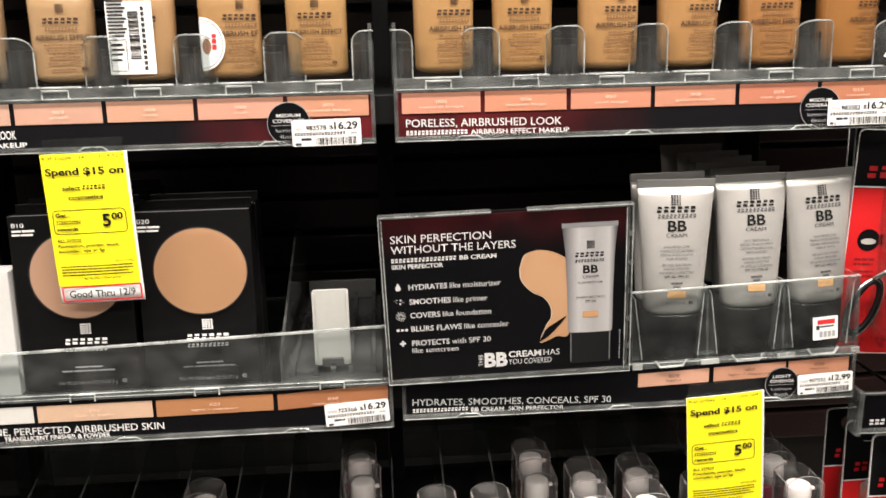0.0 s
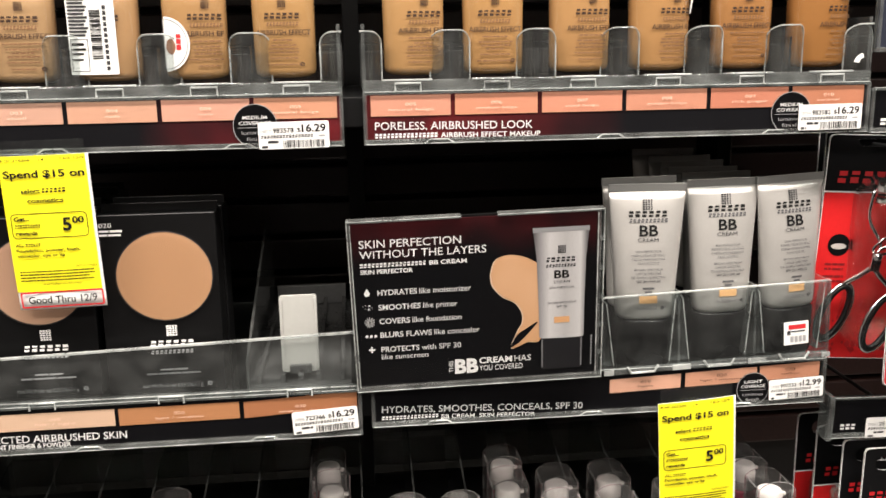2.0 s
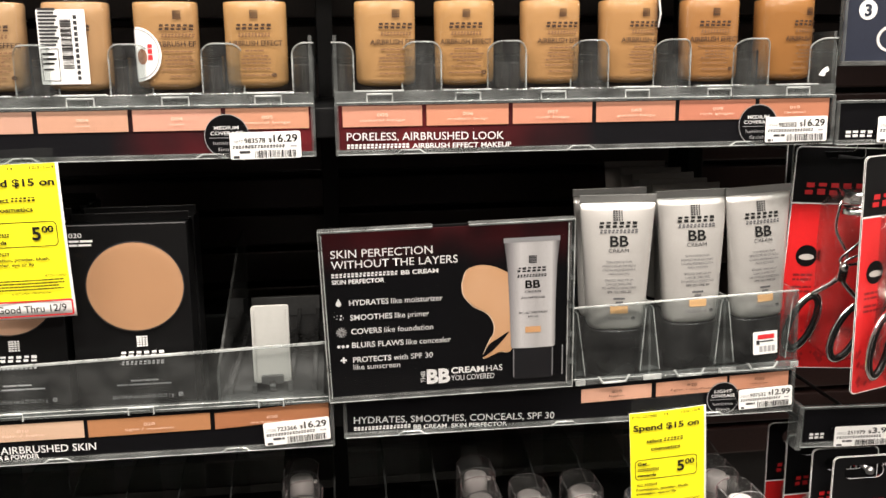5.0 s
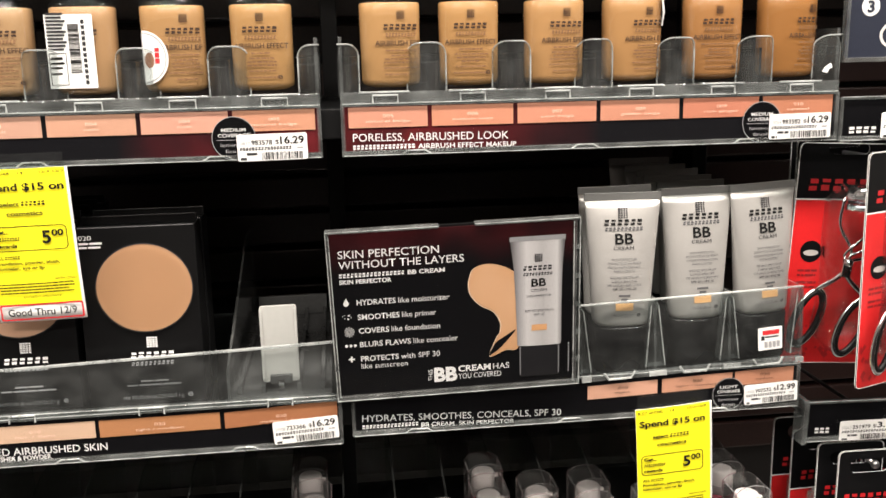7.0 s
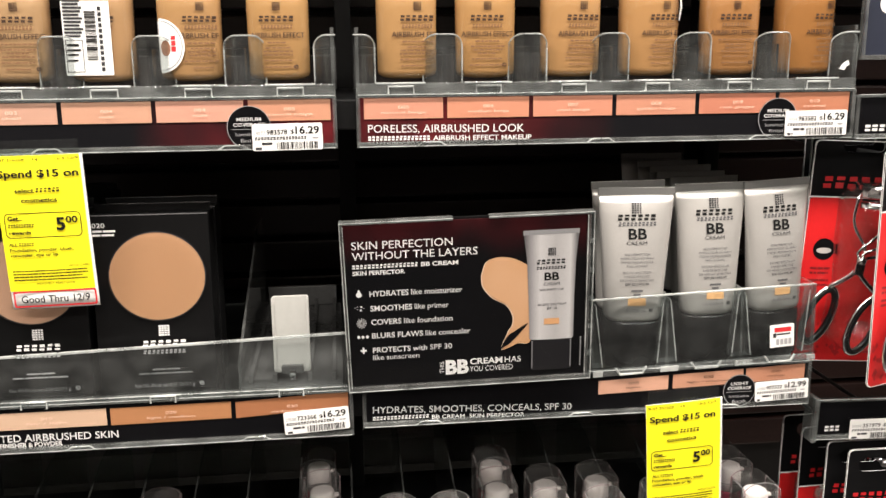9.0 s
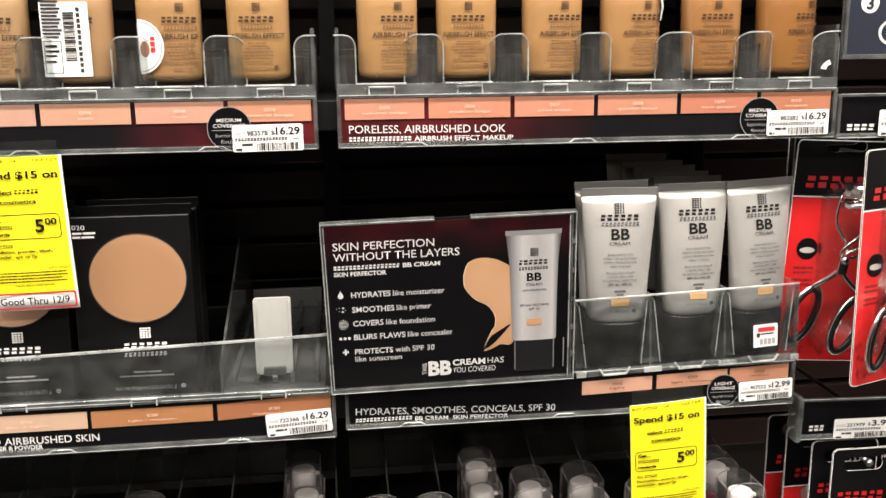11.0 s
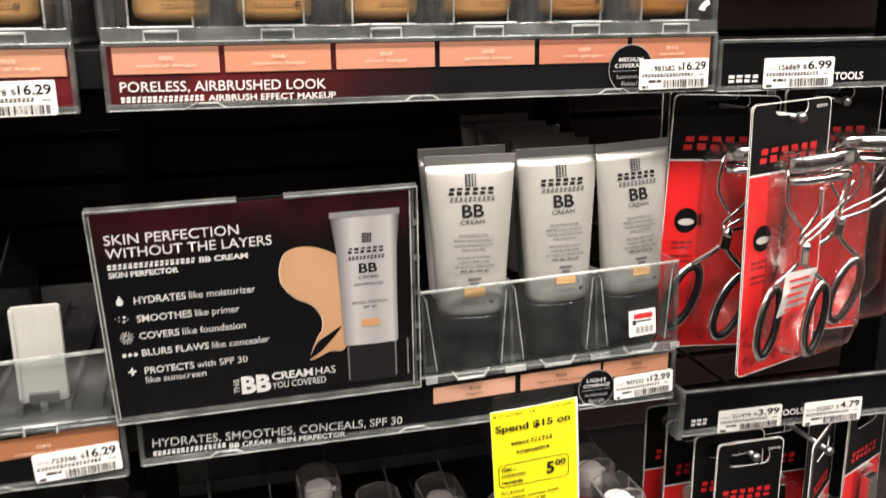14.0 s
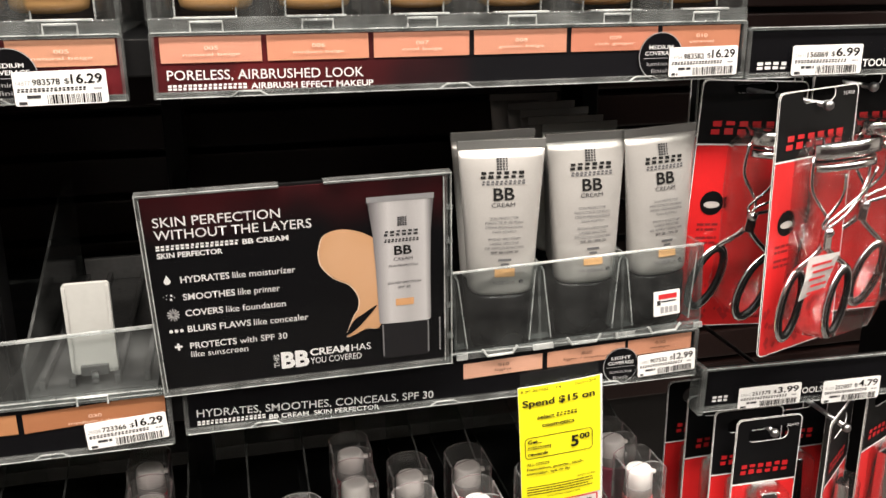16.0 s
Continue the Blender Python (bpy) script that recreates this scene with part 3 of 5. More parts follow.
def badge(parent, cx, cz, r, top, ink=WHITE_INK):
    d = part("coverage_badge", plate(disc(cx, cz, r), -0.0007, 0.0), BLACK_PAPER, parent, "round dark coverage badge")
    part("badge_rim", ring(disc(cx, cz, r), disc(cx, cz, r - 0.0004), -0.0009), SOFT_INK, d)
    for text, dz, half, cap in ((top, 0.0042, 0.55, 0.0023), ("COVERAGE", 0.0008, 0.72, 0.0023), ("luminous", -0.0052, 0.62, 0.0024), ("finish", -0.0092, 0.42, 0.0024)):
        words(text, cx - r * half, cx + r * half, cz + dz, cap, -0.0009, d, WHITE_INK if text.isupper() else SOFT_INK, 0.01 if text.isupper() else 0.0)
    part("badge_line", bars([(cx - r * 0.8, cx + r * 0.8, cz - 0.0011, cz - 0.0008)], -0.0009), SOFT_INK, d)


UH, UZ = 0.0328, 1.3866
# the red fade on the card is a painted reflection
right_strip = label_strip(-0.0095, UZ, 0.3345, UH, "black strip of beige shade swatches in a clear holder", print_mat=graded("painted_red_reflection", (0.0075, 0.0075, 0.009), (0.12, 0.014, 0.016), 0, 0.17, 0.03))
SHADES = [("005", "natural beige", (0.608, 0.279, 0.192)), ("006", "medium beige", (0.592, 0.256, 0.160)), ("007", "cool beige", (0.592, 0.256, 0.168)),
          ("008", "golden beige", (0.568, 0.256, 0.168)), ("009", "rich ginger", (0.528, 0.202, 0.128)), ("010", "caramel", (0.480, 0.194, 0.112))]
for i, (num, nam, rgb) in enumerate(SHADES):
    a, b = max(RIGHT_BOUNDS[i] + 0.0014, 0.0045), min(RIGHT_BOUNDS[i + 1] - 0.0014, 0.331)
    sw = part("swatch", sheet(rect(a, b, UH - 0.0148, UH - 0.0018), -0.0003), shade("shade_ink", rgb), right_strip, "printed shade swatch")
    swatch_text(sw, (a + b) / 2, UH - 0.0130, num, nam, PALE_INK)
words("PORELESS, AIRBRUSHED LOOK", 0.0068, 0.1080, 0.0095, 0.0052, -0.0004, right_strip, WHITE_INK, 0.004, turn=-0.010)
glyphs(right_strip, 0.0068, 0.0470, 0.0042, 0.0072, -0.0004, WHITE_INK, 16, 4)
words("AIRBRUSH EFFECT MAKEUP", 0.0485, 0.1130, 0.0040, 0.0032, -0.0004, right_strip, WHITE_INK, 0.014, turn=-0.008)
badge(right_strip, 0.2810, 0.0140, 0.0137, "MEDIUM")

# red towards the right end, a reflection put into the card's colour
left_strip = label_strip(-0.3585, UZ, 0.336, UH, "black strip of makeup shade swatches with a painted red reflection", print_mat=graded("painted_red_reflection", (0.0075, 0.0075, 0.009), (0.14, 0.016, 0.02), 0, 0.21, 0.30))
LEFT_SHADES = [("001", "ivory", (0.576, 0.365, 0.280)), ("002", "vanilla", (0.576, 0.357, 0.272)), ("003", "shell", (0.576, 0.334, 0.248)), ("004", "nude", (0.592, 0.326, 0.224)), ("004", "nude", (0.640, 0.326, 0.240)), ("005", "natural beige", (0.576, 0.279, 0.176))]
for i, (num, nam, rgb) in enumerate(LEFT_SHADES):
    a, b = max(LEFT_BOUNDS[i] + 0.0014, 0.004), min(LEFT_BOUNDS[i + 1] - 0.0014, 0.3325)
    sw = part("swatch", sheet(rect(a, b, UH - 0.0148, UH - 0.0018), -0.0003), shade("shade_ink", rgb), left_strip, "printed shade swatch")
    swatch_text(sw, (a + b) / 2, UH - 0.0130, num, nam, PALE_INK)
words("LOOK", 0.1015, 0.1130, 0.0095, 0.0054, -0.0004, left_strip, WHITE_INK, 0.018)
words("MAKEUP", 0.0955, 0.1190, 0.0042, 0.0032, -0.0004, left_strip, WHITE_INK, 0.02)
badge(left_strip, 0.2815, 0.0140, 0.0137, "MEDIUM")

LZ = 1.1955
low_right = label_strip(-0.011, LZ, 0.3205, 0.0325, "black strip with beige swatches under the cream tubes")
words("HYDRATES, SMOOTHES, CONCEALS, SPF 30", 0.0065, 0.1455, 0.0098, 0.0050, -0.0004, low_right, WHITE_INK, 0.003, turn=-0.035)
glyphs(low_right, 0.0065, 0.0455, 0.0045, 0.0073, -0.0004, WHITE_INK, 16, 4)
words("BB CREAM  SKIN PERFECTOR", 0.0470, 0.1120, 0.0037, 0.0030, -0.0004, low_right, WHITE_INK, 0.014, turn=-0.03)
for a, b, num, nam, rgb in ((0.1645, 0.2152, "010", "light", (0.624, 0.349, 0.248)), (0.2185, 0.2705, "020", "light / medium", (0.544, 0.279, 0.184)), (0.2725, 0.3165, "030", "medium", (0.496, 0.233, 0.144))):
    sw = part("swatch", sheet([(a, 0.0148 + (a - 0.1645) * 0.03), (b, 0.0148 + (b - 0.1645) * 0.03), (b, 0.0248 + (b - 0.1645) * 0.036), (a, 0.0248 + (a - 0.1645) * 0.036)], -0.0003), shade("shade_ink", rgb), low_right, "printed shade swatch")
    swatch_text(sw, (a + b) / 2, 0.0160 + ((a + b) / 2 - 0.1645) * 0.033, num, nam, BROWN_INK)
badge(low_right, 0.2680, 0.0125, 0.0120, "LIGHT")

low_left = label_strip(-0.3585, LZ - 0.0045, 0.3405, 0.0325, "black strip of tan powder swatches in a clear holder")
for a, b, num, nam, rgb in ((0.030, 0.1010, "", "", (0.66, 0.65, 0.62)), (0.1035, 0.1790, "010", "fair / light", (0.624, 0.427, 0.304)), (0.1815, 0.2595, "020", "light / medium", (0.440, 0.202, 0.092)), (0.2625, 0.3375, "030", "medium / deep", (0.376, 0.155, 0.072))):
    sw = part("swatch", sheet([(a, 0.0158 + max(a - 0.25, 0) * 0.03), (b, 0.0160 + max(b - 0.25, 0) * 0.05), (b, 0.0278 + max(b - 0.25, 0) * 0.04), (a, 0.0276)], -0.0003), shade("shade_ink", rgb), low_left, "printed shade swatch")
    if num:
        swatch_text(sw, (a + b) / 2, 0.0175, num, nam, PALE_INK)
words("FINE, PERFECTED AIRBRUSHED SKIN", 0.0690, 0.1855, 0.0080, 0.0052, -0.0004, low_left, WHITE_INK, 0.006, turn=-0.008)
words("TRANSLUCENT FINISHER & POWDER", 0.080, 0.1495, 0.0038, 0.0031, -0.0004, low_left, WHITE_INK, 0.02)


# ---- powder boxes ----
POWDER_CARD = material("black_carton", (0.005, 0.005, 0.0053), 0.30, vary=0.15, spec=0.25)


def powder_box(x, rgb, number, shade_name, y=0.010, tilt=-2.0, plain=False):
    b = thing("powder_box", x, y, 1.2245, "black powder carton with a round window of pressed powder", "carton", "powder boxes", rx=tilt)
    part("carton", box(bmesh.new(), -0.0415, 0.0345, 0, 0.024, 0, 0.1205, 0.0008), POWDER_CARD, b)
    if y < 0.03:
        part("top_crease", box(bmesh.new(), -0.039, 0.034, -0.0004, 0.0004, 0.1201, 0.1206), MID_INK, b)
    part("hang_tab", box(bmesh.new(), -0.040, 0.0345, 0.012, 0.0135, 0.1205, 0.1265, 0.0004), POWDER_CARD, b, "glossy black top flap")
    pan = part("powder_pan", plate(disc(-0.0, 0.0795, 0.0305, 0.0293, 64), -0.0008, 0.0), shade("pressed_powder", rgb, 0.6), b, "smooth pressed powder seen through the window")
    part("window", plate(disc(0, 0.0795, 0.0305, 0.0293, 48), -0.0030, -0.0024), GLASS, pan, "clear window")
    part("window_rim", ring(disc(0, 0.0795, 0.0312, 0.0300, 64), disc(0, 0.0795, 0.0305, 0.0293, 64), -0.0011), GREY_INK, pan)
    words(number, -0.0390, -0.0310, 0.1125, 0.0031, -0.0006, b, WHITE_INK, 0.0)
    part("shade_name", bars([(-0.0390, -0.0330, 0.1095, 0.1109), (-0.0323, -0.0245, 0.1095, 0.1109), (-0.0390, -0.0340, 0.1070, 0.1083), (-0.0333, -0.0255, 0.1070, 0.1083)], -0.0006), WHITE_INK, b)
    emblem(0.002, 0.0425, 0.0075, -0.0006, b, WHITE_INK)
    glyphs(b, -0.0125, 0.0165, 0.0318, 0.0362, -0.0006, WHITE_INK, 6, 11)
    glyphs(b, -0.0125, 0.0155, 0.0268, 0.0296, -0.0006, SOFT_INK, 10, 6)
    part("fine_print", bars([(-0.0075, 0.0010, 0.0155, 0.0166), (0.0016, 0.0105, 0.0155, 0.0166), (-0.0165, -0.0095, 0.0128, 0.0139), (-0.0088, 0.0060, 0.0128, 0.0139), (0.0066, 0.0185, 0.0128, 0.0139)], -0.0006), SOFT_INK, b)
    words("Net Wt./Poids net 0.25 Oz./7.1 g", -0.0195, 0.0195, 0.0038, 0.0027, -0.0006, b, SOFT_INK, 0.0)
    words("e", 0.0225, 0.0258, 0.0040, 0.0042, -0.0006, b, SOFT_INK, 0.02)
    return b


powder_box(-0.1425, (0.50, 0.275, 0.15), "020", "Light / Medium")
powder_box(-0.2235, (0.53, 0.32, 0.22), "010", "Fair / Light", y=0.012)
powder_box(-0.1415, (0.50, 0.275, 0.15), "020", "Light / Medium", y=0.037)
for k in range(4):
    powder_box(-0.2240 - 0.001 * k, (0.53, 0.32, 0.22), "010", "Fair / Light", y=0.038 + 0.026 * k)
white = thing("translucent_powder_box", -0.3035, 0.006, 1.2245, "light grey translucent finisher carton behind the clear lip", "carton", "powder boxes", rx=-2)
part("carton", box(bmesh.new(), -0.0375, 0.0375, 0, 0.024, 0, 0.085, 0.0008), material("grey_carton", (0.55, 0.55, 0.54), 0.35, vary=0.05), white)


# ---- powder tray, pusher and divider ----
def lip_tray(x0, w, label):
    t = thing("powder_tray", x0, 0, 1.2215, label, "display tray")
    part("floor_sheet", box(bmesh.new(), 0, w, 0.002, 0.23, 0.0, 0.0025, 0, 1), [ACRYLIC, ACRYLIC_EDGE], t)
    part("front_lip", plate([(0, 0.003), (w, 0.003), (w, 0.0420), (0, 0.0318)], -0.0010, 0.0012, rim_slot=1), [ACRYLIC_FRONT, ACRYLIC_EDGE], t, "scuffed clear front lip")
    # lip edge and foot wire carry their highlights as milky colour
    part("lip_top", plate([(0, 0.0311), (w, 0.0413), (w, 0.0425), (0, 0.0323)], -0.0014, 0.0016), ACRYLIC_GLINT, t, "upper edge with a painted glint")
    part("foot_rail", box(bmesh.new(), 0, w, -0.0024, 0.0018, 0.0005, 0.0055, 0.0008), ACRYLIC_EDGE, t)
    part("foot_glint", wire([(0, -0.0026, 0.0052), (w, -0.0026, 0.0052)], 0.0004, 5), ACRYLIC_GLINT, t)
    for c in (0.135, 0.2165, 0.300):
        part("clip", wire([(c - 0.008, -0.0034, 0.0002), (c - 0.008, -0.0034, 0.0050), (c + 0.008, -0.0034, 0.0050), (c + 0.008, -0.0034, 0.0002)], 0.0007, 6), ACRYLIC_GLINT, t)
    return t


lip_tray(-0.3585, 0.338, "clear acrylic powder tray with a scuffed front lip")
RIB = material("dark_track_plastic", (0.09, 0.09, 0.09), 0.18, vary=0.2)


MILKY = material("milky_plastic", (0.46, 0.46, 0.44), 0.35, vary=0.05, bump=0.03)


def pusher_track(x, label, plate_on=True):
    t = thing("pusher_track", x, 0.004, 1.2242, label, "shelf pusher", "pusher tracks")
    part("base_rail", box(bmesh.new(), -0.034, 0.034, 0.0, 0.205, 0.0, 0.0025, 0.0004), RIB, t)
    for rx in (-0.028, -0.012, 0.012, 0.028):
        part("rib", box(bmesh.new(), rx - 0.0016, rx + 0.0016, 0.006, 0.205, 0.0025, 0.0085, 0.0006), RIB, t)
    part("end_stop", box(bmesh.new(), -0.030, 0.030, 0.200, 0.205, 0.0025, 0.020, 0.001), RIB, t)
    if plate_on:
        p = part("pusher", plate(rounded(-0.0125, 0.0125, 0.008, 0.0615, 0.002), 0.012, 0.0155), MILKY, t, "milky white pusher plate")
        part("pusher_rim", box(bmesh.new(), -0.0125, -0.0105, 0.0112, 0.012, 0.010, 0.0600, 0.0004), MILKY, p)
        part("pusher_rim", box(bmesh.new(), 0.0105, 0.0125, 0.0112, 0.012, 0.010, 0.0600, 0.0004), MILKY, p)
        part("spring_seat", box(bmesh.new(), -0.0075, 0.0075, 0.009, 0.013, 0.0075, 0.0135, 0.001), RIB, p)
        part("spring_tongue", box(bmesh.new(), -0.002, 0.002, 0.0075, 0.009, 0.0035, 0.011, 0.0005), CHROME, p, "bright steel spring tongue")
    return t


pusher_track(-0.0580, "empty powder slot with a milky pusher and dark ribs")
dv = thing("tray_divider", -0.0930, 0.002, 1.2242, "clear acrylic divider sloping up to the back", "tray divider", "tray dividers")
for off in (0.0, 0.0745):
    bm = bmesh.new()
    pts = [(0.0, 0.0), (0.215, 0.0), (0.215, 0.080), (0.17, 0.080), (0.0, 0.022)]
    a = [bm.verts.new((off, py, pz)) for py, pz in pts]
    b = [bm.verts.new((off + 0.0018, py, pz)) for py, pz in pts]
    bm.faces.new(a[::-1]); bm.faces.new(b)
    for k in range(5):
        bm.faces.new((a[k], a[(k + 1) % 5], b[(k + 1) % 5], b[k])).material_index = 1
    part("divider_sheet", bm, [ACRYLIC_FRONT, ACRYLIC_EDGE], dv)


# ---- cream tubes ----
def cream_tube(x, y, turn=0.0, lean=0.0, printed=True, lift=0.0, width=1.0, aside=0.0, roll=0.0):
    t = thing("cream_tube", x, y, 1.2265 + lift, "silver squeeze tube of tinted cream standing on its black cap", "cream tube", "cream tubes", rz=turn, rx=lean, ry=roll)
    H0, H1, HC = 0.0340, 0.1226, 0.1276

    def radii(z):
        u = min(max((z - H0) / (H1 - H0), 0), 1)
        return (0.0208 + 0.0067 * u ** 1.15) * width, 0.0112 * (1 - u ** 1.5) ** 0.8 + 0.0007

    b0, d0 = radii(H0)
    secs = [oval(H0 + dz, b0 * f, d0 * g, 2.6, 40) for dz, f, g in ((0.0002, 0.86, 0.84), (0.0010, 0.93, 0.92), (0.0026, 0.98, 0.975))] + [oval(H0 + 0.0045 + (H1 - H0 - 0.0045) * k / 14, *radii(H0 + 0.0045 + (H1 - H0 - 0.0045) * k / 14), 2.6, 40) for k in range(15)]
    part("tube_body", loft(secs), SILVER, t, "satin silver foil", smooth=True)
    bm = box(bmesh.new(), -0.0278 * width, 0.0278 * width, -0.0009, 0.0009, H1 - 0.0002, HC, 0.0003)
    part("crimp", bm, CRIMP, t, "pressed foil seam")
    part("cap", loft([oval(0, 0.0178, 0.0112, 2.3, 40), oval(0.0012, 0.0186, 0.0118, 2.3, 40), oval(0.0325, 0.0192, 0.0124, 2.3, 40), oval(H0, 0.0182, 0.0116, 2.3, 40)]), TUBE_CAP, t, "glossy black cap", smooth=True)
    if not printed:
        return t

    def front(px, pz):
        rx, ry = radii(pz)
        return -ry * max(1 - min(abs(px) / rx, 0.999) ** 2.6, 0) ** (1 / 2.6) - 0.0002

    out = []
    for i in range(5):
        for k in range(4):
            out.append((-0.0038 + 0.0019 * k, -0.0038 + 0.0019 * k + 0.0015 - 0.0002 * k, 0.1160 - 0.0015 * i - 0.0011, 0.1160 - 0.0015 * i))
    wrap(part("emblem", bars(out, 0), GREY_INK, t), front)
    glyphs(t, -0.0135, 0.0140, 0.1040, 0.1083, 0, BLACK_INK, 6, 11, front=front)
    glyphs(t, -0.0130, 0.0140, 0.1003, 0.1030, 0, MID_INK, 10, 6, front=front)
    wrap(words("BB", -0.0062, 0.0066, 0.0914, 0.0075, 0, t, BLACK_INK, 0.02), front)
    wrap(words("CREAM", -0.0074, 0.0068, 0.0873, 0.0027, 0, t, GREY_INK, 0.0), front)
    for text, half, z in (("SKIN PERFECTOR", 0.0088, 0.0800), ("PERFECTEUR DE PEAU", 0.0115, 0.0773), ("CREMA PREPARADORA", 0.0115, 0.0746), ("PARA ROSTRO", 0.0072, 0.0719),
                          ("BROAD SPECTRUM", 0.0098, 0.0675), ("LARGE SPECTRE", 0.0088, 0.0648), ("DE AMPLIO ESPECTRO", 0.0118, 0.0621), ("SPF 30 / FPS 30", 0.0083, 0.0594)):
        wrap(words(text, -half, half, z, 0.00165, 0, t, GREY_INK if "SPF" in text else MID_INK, 0.012 if "SPF" in text else 0.0), front)
    wrap(part("fine_print", bars([(-0.0040, 0.0040, 0.0548, 0.0561), (-0.0025, 0.0025, 0.0522, 0.0535)], 0), MID_INK, t), front)
    wrap(part("shade_patch", bars([(-0.0062 + 0.0031 * k, -0.0031 + 0.0031 * k, 0.0450, 0.0502) for k in range(4)], 0), PEACH, t, "printed peach shade patch"), front)
    wrap(words("1 FL OZ/30 mL", -0.0090, 0.0065, 0.0405, 0.0023, 0, t, MID_INK, 0.0), front)
    wrap(words("e", 0.0085, 0.0115, 0.0405, 0.0034, 0, t, GREY_INK, 0.015), front)
    for ob in [c for c in t.children if c.name.split(".")[0] not in ("tube_body", "crimp", "cap")]:
        for v in ob.data.vertices:
            v.co.x += aside
            v.co.z += 0.0012
        wrap(ob, front)
    return t


cream_tube(0.1812, 0.0155, -4, width=0.965)
cream_tube(0.2385, 0.0205, -2, width=0.93, aside=0.0020, roll=-1.0, lift=0.0012)
cream_tube(0.2888, 0.0205, 7, width=0.93, aside=0.0005, roll=-1.8, lift=0.0026)
cream_tube(0.1838, 0.0420, 4, printed=False, lift=0.001)
for k in range(5):
    cream_tube((0.2480, 0.2495, 0.2525, 0.2530, 0.2490)[k], 0.0600 + 0.0295 * k, (3, -4, 5, 2, -4)[k], printed=False, width=0.96, lift=(0.0004, 0.0004, 0.0014, 0.0022, 0.0050)[k])

# clear tube tray: three pockets with sloped cheeks
tt = thing("tube_tray", 0.1487, 0, 1.2222, "clear acrylic tray with three pockets for cream tubes", "display tray", ry=-2.0)
TW, TH = 0.1625, 0.0568
part("floor_sheet", loft([[(0, 0.002, 0.002), (TW, 0.002, -0.0035), (TW, 0.002, -0.0014), (0, 0.002, 0.0042)], [(0, 0.20, 0.002), (TW, 0.20, -0.0035), (TW, 0.20, -0.0006), (0, 0.20, 0.0050)]]), ACRYLIC, tt, "clear level floor")
part("front_sheet", box(bmesh.new(), 0, TW, -0.0010, 0.0012, 0.0055, TH, 0, 1), [ACRYLIC_POCKET, ACRYLIC_EDGE], tt, "clear pocket front")
# the lip's highlight is painted as a milky strip
part("lip_top", box(bmesh.new(), 0, TW, -0.0013, 0.0015, TH - 0.0005, TH + 0.0006, 0.0004), ACRYLIC_GLINT, tt)
part("foot_rail", box(bmesh.new(), 0, TW, -0.0024, 0.0018, 0.0015, 0.0055, 0.0008), ACRYLIC_EDGE, tt)
POSTS = (0.0, 0.0545, 0.1090, TW)
for k, px in enumerate(POSTS):
    cx = min(max(px, 0.0009), TW - 0.0009)
    part("cheek", box(bmesh.new(), cx - 0.0009, cx + 0.0009, 0.0014, 0.19, 0.0022, TH, 0, 1), [ACRYLIC, ACRYLIC_EDGE], tt)
    foot_l, foot_r = (0.0 if k == 0 else 0.0070), (0.0 if k == 3 else 0.0070)
    wedge = plate([(cx - max(foot_l, 0.0012), 0.0075), (cx + max(foot_r, 0.0012), 0.0075), (cx + 0.0024, TH - 0.0030), (cx - 0.0024, TH - 0.0030)], 0.0016, 0.0100, rim_slot=1)
    part("wedge", wedge, [ACRYLIC_POCKET, ACRYLIC_EDGE], tt, "tapered clear post between two pockets")
    for sgn, foot in ((-1, foot_l), (1, foot_r)):
        if foot:
            # thin pale wire in place of the light line down the post
            part("pocket_edge", wire([(cx + sgn * 0.0070, 0.0012, 0.0075), (cx + sgn * 0.0026, 0.0012, TH - 0.0050), (cx + sgn * 0.0012, 0.0012, TH - 0.0030)], 0.00042, 5), ACRYLIC_GLINT, tt)
    if k < 3:
        c = (px + POSTS[k + 1]) / 2
        part("clip", wire([(c - 0.011, -0.0033, 0.0072), (c - 0.008, -0.0033, 0.0026), (c + 0.008, -0.0033, 0.0026), (c + 0.011, -0.0033, 0.0072)], 0.0009, 6), ACRYLIC_GLINT, tt)
    part("clip", box(bmesh.new(), max(px - 0.006, 0), min(px + 0.007, TW), -0.0032, -0.0022, 0.0018, 0.0056, 0.0003), ACRYLIC_GLINT, tt)
stk = thing("price_sticker", 0.2858, -0.0014, 1.2480, "small white price sticker with a red band on the clear tray", "sticker", ry=-4)
part("paper", plate(rounded(-0.0090, 0.0088, -0.0083, 0.0083, 0.0006), -0.0003, 0), WHITE_PAPER, stk)
part("red_band", bars([(-0.0058, 0.0066, 0.0030, 0.0062)], -0.0005), RED_INK, stk)
part("fine_print", bars([(-0.0040, 0.0060, 0.0008, 0.0018), (-0.0068, -0.0044, -0.001, 0.0022)], -0.0005), GREY_INK, stk)
part("digits", bars([(-0.0045 + 0.003 * k, -0.0022 + 0.003 * k, -0.0065, -0.0022) for k in range(4)], -0.0005), SOFT_INK, stk)


